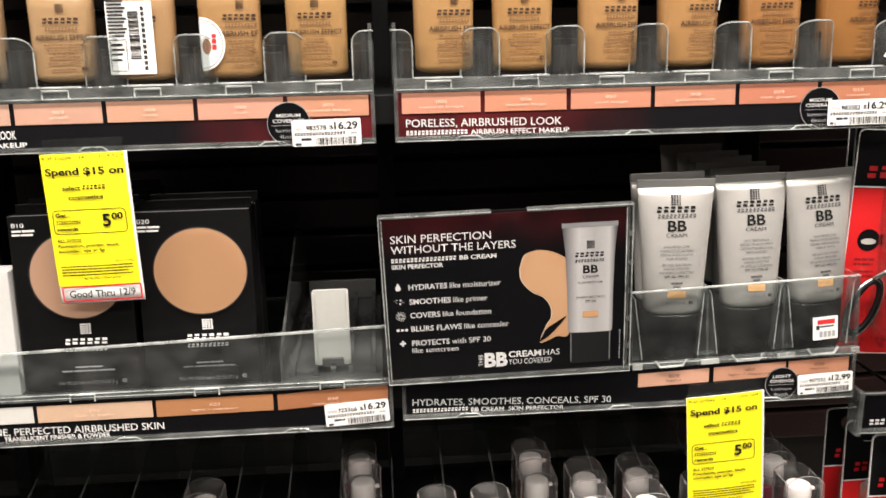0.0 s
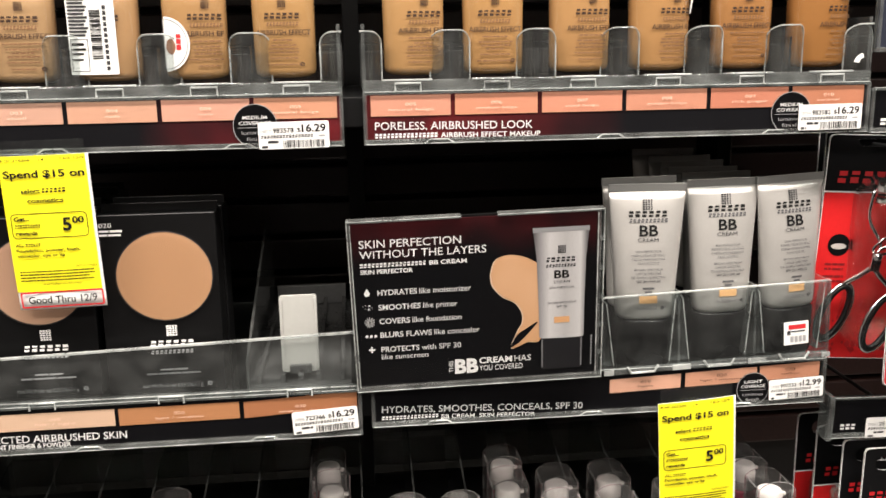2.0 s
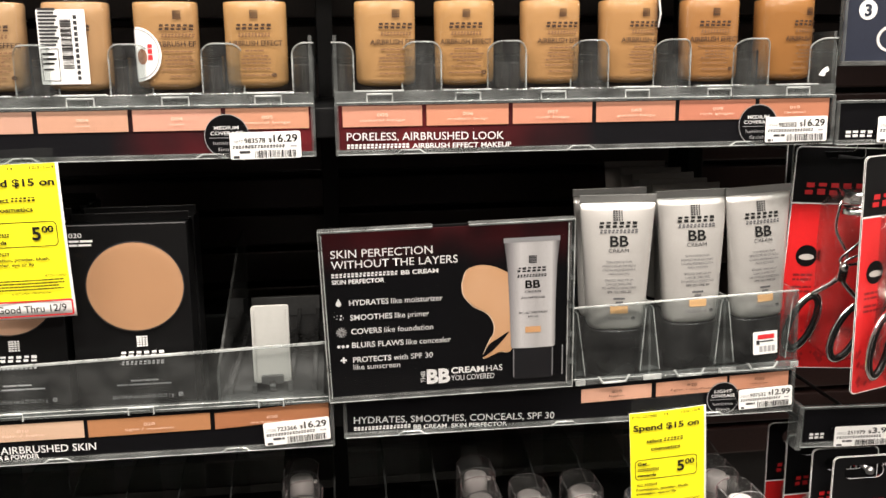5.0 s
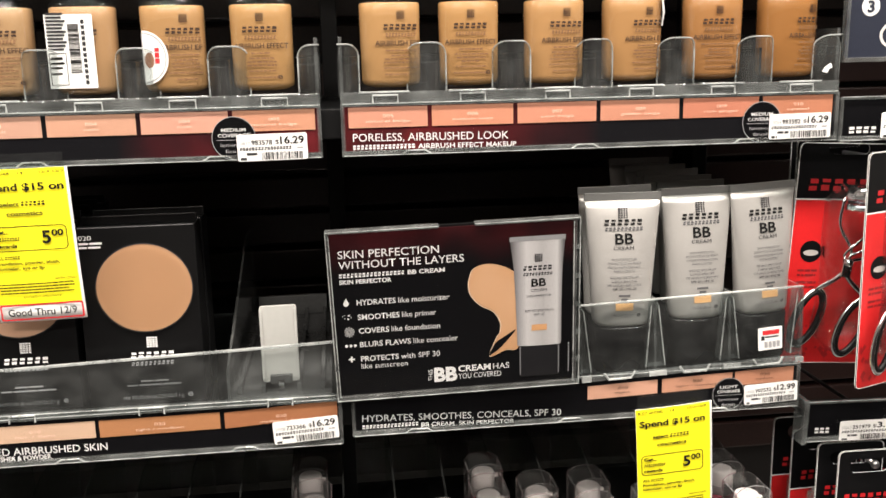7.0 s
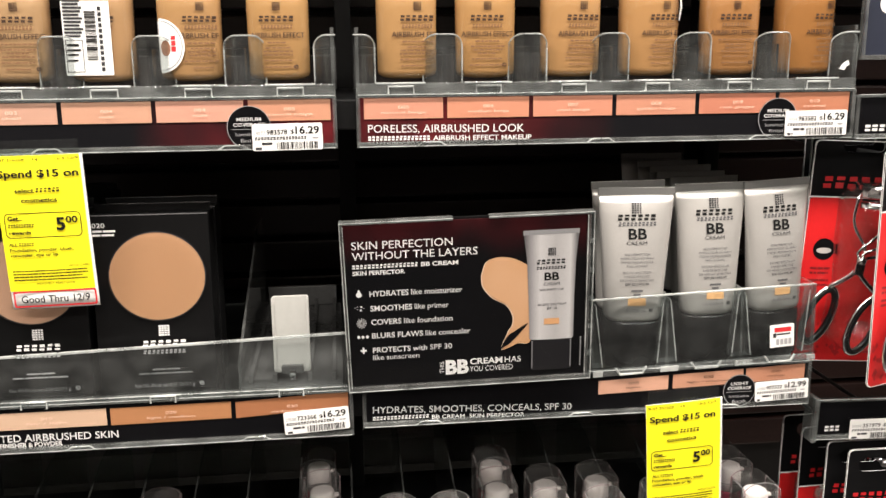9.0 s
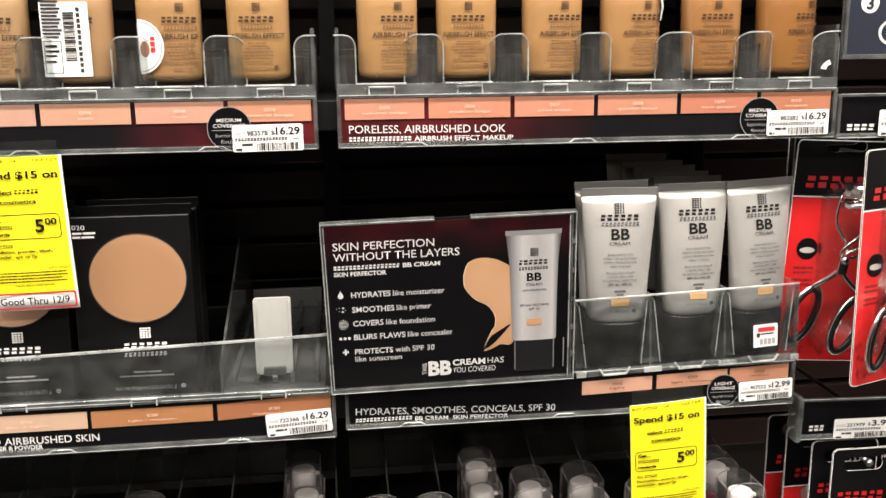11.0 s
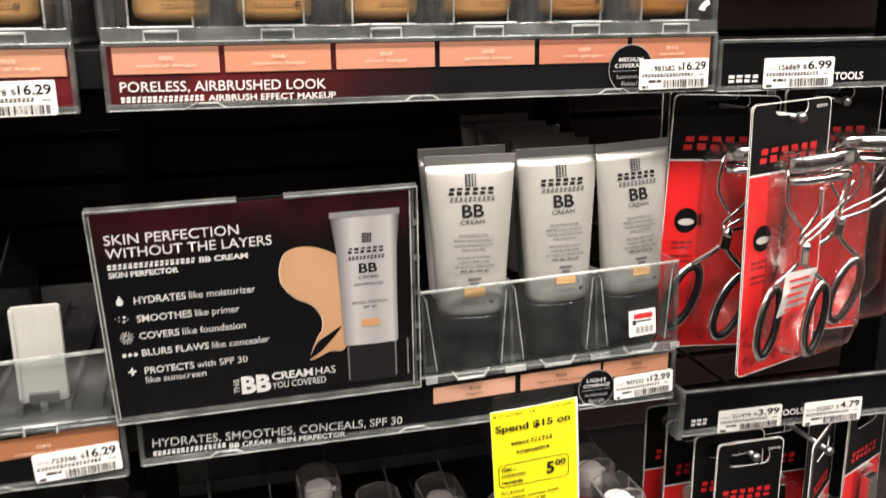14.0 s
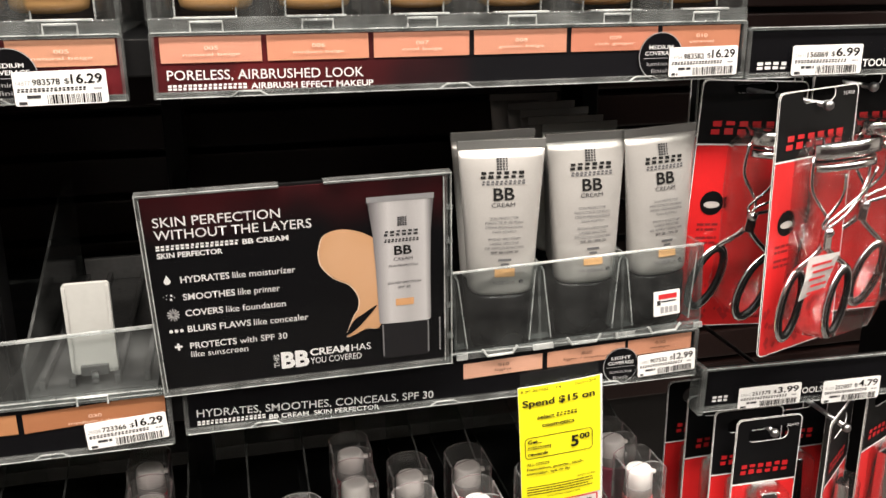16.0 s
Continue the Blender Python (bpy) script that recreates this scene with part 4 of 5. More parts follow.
# ---- price tags ----
def price_tag(x, z, price, number, w=0.0436, h=0.0167, y=-0.0036, tilt=0.0, seed=1):
    t = thing("price_tag", x, y, z, "white paper shelf price tag with a barcode, reading " + price, "price tag", "shelf price tags", ry=tilt)
    part("paper", plate(rounded(0, w, 0, h, 0.0013), -0.0004, 0.0), WHITE_PAPER, t)
    f = -0.0006
    words(price, w * 0.615, w * 0.955, h * 0.61, h * 0.285, f, t, BLACK_INK, 0.022)
    words("$", w * 0.545, w * 0.60, h * 0.62, h * 0.16, f, t, BLACK_INK, 0.0)
    words(number, w * 0.205, w * 0.50, h * 0.60, h * 0.185, f, t, BLACK_INK, 0.014)
    words(str(10000 + seed * 4877 % 89999), w * 0.03, w * 0.185, h * 0.60, h * 0.14, f, t, SOFT_INK, 0.0)
    glyphs(t, w * 0.035, w * 0.78, h * 0.40, h * 0.52, f, GREY_INK, 17, seed, "product_line")
    fine_lines(t, w * 0.85, w * 0.95, [h * 0.42], h * 0.06, f, SOFT_INK, seed)
    barcode(t, w * 0.345, w * 0.935, h * 0.04, h * 0.31, f, seed=seed)
    fine_lines(t, w * 0.13, w * 0.32, [h * 0.22], h * 0.09, f, GREY_INK, seed + 1)
    fine_lines(t, w * 0.04, w * 0.13, [h * 0.04], h * 0.09, f, GREY_INK, seed + 2)
    return t


price_tag(-0.0750, 1.3862, "16.29", "983578", seed=1, tilt=-0.6)
price_tag(0.2755, 1.3890, "16.29", "983582", seed=2, tilt=-0.4)
price_tag(0.3557, 1.3872, "6.99", "156869", w=0.0480, h=0.0176, seed=3)
price_tag(-0.0637, 1.1946, "16.29", "723366", h=0.0160, seed=4, tilt=-3.4)
price_tag(0.2677, 1.1998, "12.99", "907532", w=0.0398, h=0.0148, seed=5, tilt=-2.2)
price_tag(0.3465, 1.1632, "3.99", "251979", w=0.0478, h=0.0155, y=0.0036, seed=6, tilt=1.0)
price_tag(0.4117, 1.1593, "4.79", "252007", w=0.0458, h=0.0168, y=0.0036, seed=7, tilt=0.8)


# ---- yellow promotion tags ----
def promo_tag(x, z, tilt, swing, code, w=0.0540):
    h = 0.0975
    t = thing("promotion_tag", x, 0, z, "yellow paper promotion tag, reading Spend $15, hanging from the strip", "promotion tag", "promotion tags", ry=tilt)

    def front(px, pz):
        u = min(max((h - pz) / h, 0), 1.2)
        return -0.0042 + swing * u ** 1.6 - 0.0012 * math.sin(px / w * 3.1) - 0.0002

    def lie(ob, lift):
        for v in ob.data.vertices:
            v.co.y = front(v.co.x, v.co.z) - lift
        return ob

    def grid(x0, x1, z0, z1, nx=6, nz=16):
        bm = bmesh.new()
        vs = [[bm.verts.new((x0 + (x1 - x0) * i / nx, 0, z0 + (z1 - z0) * k / nz)) for i in range(nx + 1)] for k in range(nz + 1)]
        for k in range(nz):
            for i in range(nx):
                bm.faces.new((vs[k][i], vs[k][i + 1], vs[k + 1][i + 1], vs[k + 1][i]))
        return bm

    paper = lie(part("paper", grid(0, w, 0, h), WHITE_PAPER, t, "white tag paper"), 0.0)
    for p in paper.data.polygons:
        p.use_smooth = True
    solid = paper.modifiers.new("thickness", "SOLIDIFY")
    solid.thickness, solid.offset = 0.0003, -1
    lie(part("yellow_print", grid(0, w - 0.0016, 0.0118, h, 12, 24), YELLOW_PAPER, t, "bright yellow print"), 0.0004)

    def say(text, x0, x1, zz, cap, heavy=0.0, mat=BLACK_INK):
        lie(words(text, x0, x1, zz, cap, 0, t, mat, heavy), 0.0012)

    say("B 07 " + code, 0.0015, 0.0195, 0.0942, 0.0017, 0.01)
    say("14", 0.0245, 0.0275, 0.0942, 0.0017, 0.01)
    say("12/3-12/9", 0.0370, 0.0510, 0.0945, 0.0017, 0.01)
    say("Spend $15 on", 0.0022, 0.0502, 0.0842, 0.0046, 0.028)
    say("select", 0.0115, 0.0228, 0.0746, 0.0029, 0.028)
    lie(glyphs(t, 0.0240, 0.0385, 0.0746, 0.0775, 0, BLACK_INK, 6, 5), 0.0012)
    say("cosmetics", 0.0145, 0.0360, 0.0686, 0.0029, 0.028)
    lie(part("outline_box", ring(rounded(0.0028, 0.0485, 0.0462, 0.0620, 0.003), rounded(0.0033, 0.0480, 0.0467, 0.0615, 0.0026), 0), BLACK_INK, t), 0.0012)
    say("Get...", 0.0048, 0.0140, 0.0575, 0.0026, 0.04)
    lie(glyphs(t, 0.0048, 0.0205, 0.0530, 0.0553, 0, BLACK_INK, 10, 8), 0.0012)
    say("rewards", 0.0048, 0.0180, 0.0487, 0.0023, 0.04)
    say("5", 0.0335, 0.0388, 0.0507, 0.0082, 0.03)
    say("00", 0.0394, 0.0464, 0.0550, 0.0042, 0.03)
    say("ALL", 0.0036, 0.0088, 0.0412, 0.0021, 0.02)
    lie(glyphs(t, 0.0096, 0.0190, 0.0412, 0.0433, 0, BLACK_INK, 6, 9), 0.0012)
    say("Foundation, powder, blush,", 0.0036, 0.0420, 0.0377, 0.0020, 0.025)
    say("concealer, eye or lip", 0.0036, 0.0325, 0.0344, 0.0020, 0.025)
    say("WITH CARD", 0.0375, 0.0505, 0.0268, 0.0016, 0.0)
    lie(fine_lines(t, 0.0036, 0.0505, (0.0245, 0.0226, 0.0207, 0.0188), 0.0008, 0, BLACK_INK, 4, 0.2), 0.0012)
    say("excludes clearance", 0.0170, 0.0400, 0.0160, 0.0016, 0.0)
    lie(part("red_frame", ring(rounded(0.0016, 0.0522, 0.0012, 0.0117, 0.0012), rounded(0.0026, 0.0512, 0.0022, 0.0107, 0.0009), 0), RED_INK, t, "red outline"), 0.0012)
    say("Good Thru 12/9", 0.0062, 0.0480, 0.0042, 0.0048, 0.012)
    part("holder", box(bmesh.new(), 0.002, w - 0.002, -0.0041, -0.0030, h - 0.004, h + 0.009, 0.0003), ACRYLIC, t, "clear tag holder")
    return t


promo_tag(-0.2298, 1.2888, -1.0, 0.0035, "316268", 0.0532)
promo_tag(0.1931, 1.1047, -3.6, 0.004, "257382", 0.0560)


# ---- sign in a clear frame ----
sign = thing("display_sign", -0.0200, -0.0073, 1.2255, "black cream advertising sign in a clear acrylic frame", "sign", rx=6.9, ry=-1.5, rz=-1.9)
SW, SH = 0.1633, 0.1169
# patchy red near the top is a reflection painted into the card
SIGN_PRINT = graded("red_reflection_print", (0.0050, 0.0050, 0.0058), (0.060, 0.008, 0.010), 2, 0.084, 0.124)
part("card", box(bmesh.new(), 0.002, SW - 0.002, 0.0006, 0.0016, 0.002, SH - 0.0015), SIGN_PRINT, sign, "printed black card with a painted red reflection")
part("back_plate", box(bmesh.new(), 0.0005, SW - 0.0005, 0.0018, 0.0038, 0.0005, SH, 0.0003), BLACK_PLASTIC, sign)
for name, size in (("left_edge", (0, 0.0022, -0.0016, 0.004, 0, SH)), ("right_edge", (SW - 0.0045, SW - 0.0020, -0.0016, 0.004, 0, SH)), ("right_edge", (SW - 0.0010, SW, -0.0016, 0.004, 0, SH)),
                   ("bottom_edge", (0, SW, -0.0020, 0.0045, -0.0012, 0.0020)), ("top_edge", (0, 0.072, -0.0012, 0.004, SH - 0.0012, SH + 0.0008)), ("top_edge", (0.095, SW, -0.0012, 0.004, SH - 0.0012, SH + 0.0008))):
    part(name, box(bmesh.new(), *size, 0.0004), ACRYLIC_EDGE, sign)
# pale wires along the frame stand in for its edge highlights
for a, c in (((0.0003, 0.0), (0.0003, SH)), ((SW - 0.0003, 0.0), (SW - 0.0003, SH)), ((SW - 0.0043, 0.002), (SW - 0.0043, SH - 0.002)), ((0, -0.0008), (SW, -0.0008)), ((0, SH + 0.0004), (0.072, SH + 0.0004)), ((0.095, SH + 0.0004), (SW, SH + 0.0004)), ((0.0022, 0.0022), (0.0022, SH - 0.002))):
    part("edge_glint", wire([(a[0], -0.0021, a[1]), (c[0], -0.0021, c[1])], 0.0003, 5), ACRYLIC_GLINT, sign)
part("cover", sheet(rect(0.0023, SW - 0.0045, 0.002, SH - 0.0012), -0.0012), SHADE_FILM, sign, "thin clear cover film")
for k in range(5):
    part("edge_notch", box(bmesh.new(), SW - 0.0030, SW + 0.0006, -0.0022, 0.002, 0.016 + 0.020 * k, 0.0185 + 0.020 * k, 0.0003), ACRYLIC_EDGE, sign)
F = 0.0002


def on_sign(text, x0, x1, z, cap, heavy=0.0, mat=WHITE_INK):
    return words(text, x0, x1, z, cap, F, sign, mat, heavy)


on_sign("SKIN PERFECTION", 0.0090, 0.0735, 0.0918, 0.0050, 0.004)
on_sign("WITHOUT THE LAYERS", 0.0090, 0.0895, 0.0853, 0.0050, 0.004)
glyphs(sign, 0.0090, 0.0515, 0.0797, 0.0824, F, WHITE_INK, 17, 4)
on_sign("BB CREAM", 0.0530, 0.0770, 0.0797, 0.0027, 0.03)
on_sign("SKIN PERFECTOR", 0.0090, 0.0425, 0.0758, 0.0027, 0.03)
for a, b, left, mid, right, z in (("HYDRATES", "like moisturizer", 0.0193, 0.0446, 0.0795, 0.0620), ("SMOOTHES", "like primer", 0.0195, 0.0467, 0.0706, 0.0526), ("COVERS", "like foundation", 0.0197, 0.0395, 0.0730, 0.0437),
                                  ("BLURS FLAWS", "like concealer", 0.0199, 0.0535, 0.0847, 0.0348), ("PROTECTS", "with SPF 30", 0.0201, 0.0450, 0.0725, 0.0252)):
    on_sign(a, left, mid, z, 0.0036, 0.016)
    on_sign(b, mid + 0.0016, right, z, 0.0036, 0.004)
on_sign("like sunscreen", 0.0201, 0.0507, 0.0203, 0.0036, 0.0)
words("THIS", 0.0672, 0.0748, 0.0086, 0.0032, F, sign, WHITE_INK, 0.0, turn=math.pi / 2)
on_sign("BB", 0.0682, 0.0838, 0.0080, 0.0093, 0.045)
on_sign("CREAM", 0.0845, 0.1065, 0.0135, 0.0041, 0.03)
on_sign("HAS", 0.1080, 0.1190, 0.0135, 0.0041, 0.0)
on_sign("YOU COVERED", 0.0845, 0.1135, 0.0085, 0.0038, 0.0)
part("drop_icon", sheet([(0.0125 + 0.0018 * math.cos(a) * (1 if math.sin(a) < 0.2 else max(0.05, 1.1 - math.sin(a))), 0.0635 + (0.0018 if math.sin(a) < 0 else 0.0034) * math.sin(a)) for a in [2 * math.pi * k / 24 for k in range(24)]], F), WHITE_INK, sign)
tagged(part("dots_icon", bars([(0.0128 + dx, 0.0128 + dx + s, 0.0530 + dz, 0.0530 + dz + s) for dx, dz, s in ((0, 0, 0.0011), (0.0004, 0.0022, 0.0011), (-0.002, 0.0008, 0.0005), (-0.0018, 0.0028, 0.0005), (0.0022, 0.0012, 0.0005), (-0.0034, 0.0022, 0.0004))], F), WHITE_INK, sign), kind="stuff")
rays = bmesh.new()
for k in range(12):
    a = 2 * math.pi * k / 12
    u, v = Vector((math.cos(a), 0, math.sin(a))), Vector((-math.sin(a), 0, math.cos(a)))
    c = Vector((0.0135, F, 0.0450))
    rays.faces.new([rays.verts.new(c + p) for p in (u * 0.0009 - v * 0.00018, u * 0.0034 - v * 0.00018, u * 0.0034 + v * 0.00018, u * 0.0009 + v * 0.00018)])
tagged(part("star_icon", rays, WHITE_INK, sign), kind="stuff")
for k in range(3):
    part("dot", sheet(disc(0.0112 + 0.0028 * k, 0.0360, 0.0010, n=14), F), WHITE_INK, sign)
part("plus_icon", sheet([(0.0140 - 0.0006, 0.0250), (0.0140 + 0.0006, 0.0250), (0.0146, 0.0264), (0.0160, 0.0264), (0.0160, 0.0276), (0.0146, 0.0276), (0.0146, 0.0290), (0.0134, 0.0290), (0.0134, 0.0276), (0.0120, 0.0276), (0.0120, 0.0264), (0.0134, 0.0264)], F), WHITE_INK, sign)
edge = [(0.0889, 0.0721), (0.0910, 0.0805), (0.0985, 0.0834), (0.1090, 0.0818), (0.1195, 0.0765), (0.1260, 0.0700), (0.1270, 0.0500), (0.1270, 0.0275), (0.1190, 0.0262), (0.1085, 0.0225), (0.1114, 0.0345), (0.1135, 0.0385), (0.1129, 0.0453), (0.1075, 0.0524), (0.0985, 0.0570), (0.0910, 0.0646)]
outline = [(p.x, p.z) for p in spline([(x, 0, z) for x, z in edge + edge[:1]], 4)][:-1]
CREAM_PRINT = graded("cream_swirl_print", (0.60, 0.34, 0.18), (0.68, 0.42, 0.26), 2, 0.03, 0.085, 0.3)
part("cream_highlight", sheet([(x - 0.0006, z - 0.0003) for x, z in outline], F + 0.0001), shade("pale_cream_print", (0.80, 0.62, 0.46)), sign, "pale printed edge of the cream")
part("cream_swirl", sheet(outline, F - 0.0001), CREAM_PRINT, sign, "printed swirl of beige cream")
smear = [(0.1069, 0.0225), (0.1108, 0.0312), (0.1160, 0.0350), (0.1235, 0.0395), (0.1200, 0.0342), (0.1135, 0.0268)]
part("brush_shadow", sheet([(p.x, p.z) for p in spline([(x, 0, z) for x, z in smear + smear[:1]], 3)][:-1], F - 0.0003), BLACK_PAPER, sign, "dark streak across the swirl")
TUBE_PRINT = banded("printed_tube_sheen", [(0.0, (0.10, 0.095, 0.10)), (0.12, (0.30, 0.29, 0.30)), (0.30, (0.58, 0.57, 0.575)), (0.6, (0.44, 0.43, 0.435)), (0.88, (0.56, 0.55, 0.555)), (1.0, (0.13, 0.125, 0.13))], 0, 0.118, 0.1525)
part("printed_tube", sheet([(0.1216, 0.0302), (0.1228, 0.0292), (0.1365, 0.0288), (0.1500, 0.0290), (0.1512, 0.0300), (0.1513, 0.0600), (0.1519, 0.0850), (0.1537, 0.1050), (0.1173, 0.1050), (0.1197, 0.0850), (0.1208, 0.0600)], F - 0.0004), TUBE_PRINT, sign, "printed picture of a silver tube")
part("printed_seam", sheet(rect(0.1172, 0.1538, 0.1030, 0.1062), F - 0.0005), shade("seam_print", (0.28, 0.28, 0.29)), sign)
part("printed_cap", sheet(rounded(0.1228, 0.1502, 0.0065, 0.0295, 0.002), F - 0.0003), shade("cap_print", (0.008, 0.008, 0.010)), sign)
for cx in (0.1230, 0.1491):
    part("cap_glint", sheet(rounded(cx, cx + 0.0008, 0.0080, 0.0286, 0.0003), F - 0.0005), shade("glint_print", (0.20, 0.20, 0.21)), sign)
glyphs(sign, 0.1260, 0.1455, 0.0826, 0.0860, F - 0.0006, GREY_INK, 6, 2)
glyphs(sign, 0.1260, 0.1455, 0.0790, 0.0811, F - 0.0006, GREY_INK, 10, 6)
emblem(0.1362, 0.0910, 0.0055, F - 0.0006, sign, GREY_INK)
words("BB", 0.1312, 0.1410, 0.0715, 0.0055, F - 0.0006, sign, BLACK_INK, 0.025)
words("CREAM", 0.1308, 0.1414, 0.0678, 0.0021, F - 0.0006, sign, GREY_INK, 0.0)
words("SKIN PERFECTOR", 0.1280, 0.1443, 0.0640, 0.0016, F - 0.0006, sign, GREY_INK, 0.0)
words("BROAD SPECTRUM", 0.1270, 0.1458, 0.0535, 0.0017, F - 0.0006, sign, GREY_INK, 0.0)
words("SPF 30", 0.1328, 0.1398, 0.0506, 0.0017, F - 0.0006, sign, GREY_INK, 0.0)
PRINT_PEACH = shade("printed_peach", (0.66, 0.36, 0.17))
part("printed_patch", sheet(rect(0.1312, 0.1415, 0.0400, 0.0443), F - 0.0006), PRINT_PEACH, sign)
tagged(part("side_print", bars([(0.1560, 0.1568, 0.008 + 0.0022 * k, 0.0096 + 0.0022 * k) for k in range(10)], F), SOFT_INK, sign), kind="stuff")

for ob in sign.children:
    kind = ob.name.split(".")[0]
    if kind in ("lettering", "maker_name", "drop_icon", "dots_icon", "star_icon", "dot", "plus_icon") and max(v.co.x for v in ob.data.vertices) < 0.122:
        for v in ob.data.vertices:
            v.co.x -= 0.0033 - 0.0014 * v.co.z / 0.09
            v.co.z = v.co.z * 1.088 - 0.0010
    elif kind in ("cream_highlight", "cream_swirl", "brush_shadow"):
        for v in ob.data.vertices:
            v.co.x += (v.co.z - 0.055) * 0.13 - 0.001
            v.co.z = v.co.z * 1.08 - 0.001

# ---- shelves that carry the trays, and an unseen top one added for shade ----
STEEL_BLACK = material("black_powder_coat", (0.005, 0.005, 0.0055), 0.45, vary=0.2, bump=0.1, spec=0.25)
for x0, x1, z, nm in ((-0.62, 0.318, 1.4175, "upper"), (-0.62, 0.312, 1.2205, "middle"), (-0.62, 0.312, 1.005, "lower"), (-0.62, 0.80, 1.640, "top")):
    sh = thing("shelf", (x0 + x1) / 2, 0.17, z, "black steel shelf; the top one is unseen, added for shade", "shelf", "display shelves", kind="structure")
    half = (x1 - x0) / 2
    part("shelf_plate", box(bmesh.new(), -half, half, -0.163 if nm != "top" else -0.19, 0.13, -0.020, -0.0005, 0.001), STEEL_BLACK, sh)

# ---- tool bay ----
up_tools = label_strip(0.3268, 1.3856, 0.24, 0.0295, "black strip for beauty tools in a clear holder")
glyphs(up_tools, 0.0080, 0.0290, 0.0052, 0.0098, -0.0004, WHITE_INK, 4, 7)
words("TOOLS", 0.0805, 0.1010, 0.0052, 0.0046, -0.0004, up_tools, WHITE_INK, 0.02)
low_tools = label_strip(0.3205, 1.1630, 0.25, 0.0310, "dark strip for nail tools in a clear holder", y=0.0075, ry=1.4)
glyphs(low_tools, 0.0085, 0.0210, 0.0060, 0.0105, -0.0004, WHITE_INK, 3, 7)
words("TOOLS", 0.0735, 0.0940, 0.0060, 0.0045, -0.0004, low_tools, WHITE_INK, 0.02)
part("end_block", box(bmesh.new(), -0.0035, 0.0005, -0.0045, 0.010, -0.001, 0.0335, 0.0008), ACRYLIC_EDGE, low_tools, "chunky clear end cap")

panel = thing("instruction_panel", 0.3285, 0.0005, 1.4405, "navy instruction panel with a printed lash curler picture", "sign panel")
part("card", box(bmesh.new(), 0, 0.24, 0.0006, 0.002, 0.001, 0.10), NAVY_PRINT, panel)
part("bottom_edge", box(bmesh.new(), -0.001, 0.24, -0.0018, 0.004, -0.002, 0.0012, 0.0005), ACRYLIC_EDGE, panel)
part("left_edge", box(bmesh.new(), -0.001, 0.0012, -0.0018, 0.004, 0.0012, 0.10, 0.0004), ACRYLIC_EDGE, panel)
part("number_disc", sheet(disc(0.0165, 0.0345, 0.0065), 0.0003), WHITE_INK, panel)
words("3", 0.0140, 0.0190, 0.0308, 0.0075, 0.0, panel, NAVY_PRINT, 0.03)
part("printed_loop", ring(disc(0.0345, 0.0155, 0.0105, 0.0088), disc(0.0345, 0.0155, 0.0084, 0.0070), 0.0003), shade("loop_print", (0.66, 0.64, 0.62)), panel)
for pts in ([(0.0440, 0.0190), (0.0530, 0.0200), (0.0650, 0.0180), (0.0740, 0.0185)], [(0.0740, 0.0185), (0.0830, 0.0260), (0.0930, 0.0275), (0.0980, 0.0240)], [(0.0740, 0.0180), (0.0860, 0.0215), (0.1010, 0.0260)], [(0.0550, 0.0200), (0.0640, 0.0110), (0.0720, 0.0190)]):
    part("printed_wire", wire([(px, 0.0002, pz) for px, pz in pts], 0.0005, 5), shade("wire_print", (0.42, 0.42, 0.43)), panel)


def prong(x, y_tip, z, length=0.22):
    h = thing("display_hook", x, y_tip, z, "steel peg hook with a ball tip", "hook", "peg hooks")
    part("rod", wire([(0, 0.0, 0), (0, length * 0.5, -0.001), (0, length, 0)], 0.0017, 8), STEEL, h, smooth=True)
    bm = bmesh.new()
    bmesh.ops.create_uvsphere(bm, u_segments=16, v_segments=10, radius=0.0032)
    part("ball_tip", bm, STEEL, h, smooth=True)
    return h


def hang_card(name, label, category, group, x, y, z, rz, w, h, header, slot, ry=0.0, dark=False):
    """A hanging card, red below a black header, with a white rule and a hang slot. Its top centre is at the thing's origin."""
    c = thing(name, x, y, z, label, category, group, rz=rz, ry=ry)
    r = 0.004
    sw, sz, sh = slot
    outer = rounded(-w / 2, w / 2, -h, 0, r, 4)
    inner = rounded(-sw / 2, sw / 2, sz - sh, sz, sh * 0.48, 4)
    bm = bmesh.new()
    rows = []
    for yy in (0.0, 0.0006):
        a = [bm.verts.new((px, yy, pz)) for px, pz in outer]
        b = [bm.verts.new((px, yy, pz)) for px, pz in inner]
        rows.append((a, b))
        n = len(a)
        for i in range(n):
            j = (i + 1) % n
            bm.faces.new((a[i], a[j], b[j], b[i]) if yy == 0 else (a[j], a[i], b[i], b[j]))
    for which in (0, 1):
        p, q = rows[0][which], rows[1][which]
        for i in range(len(p)):
            bm.faces.new((p[i], q[i], q[(i + 1) % len(p)], p[(i + 1) % len(p)])).material_index = 1
    part("card", bm, [BLACK_CARD, WHITE_PAPER], c, "black card with a white cut edge")
    part("red_field", sheet(rounded(-w / 2 + 0.0004, w / 2 - 0.0004, -h + 0.0004, -header, 0.0035), -0.0003), RED_CARD, c, "glossy red print")
    part("white_rule", bars([(-w / 2 + 0.0004, w / 2 - 0.0004, -header - 0.0002, -header + 0.0009)], -0.0005), WHITE_INK, c)
    part("card_rim", ring(outer, [(px * (1 - 0.0011 / w), (pz + h / 2) * (1 - 0.0011 / h) - h / 2) for px, pz in outer], -0.0006), WHITE_PAPER, c, "white worn rim")
    return c


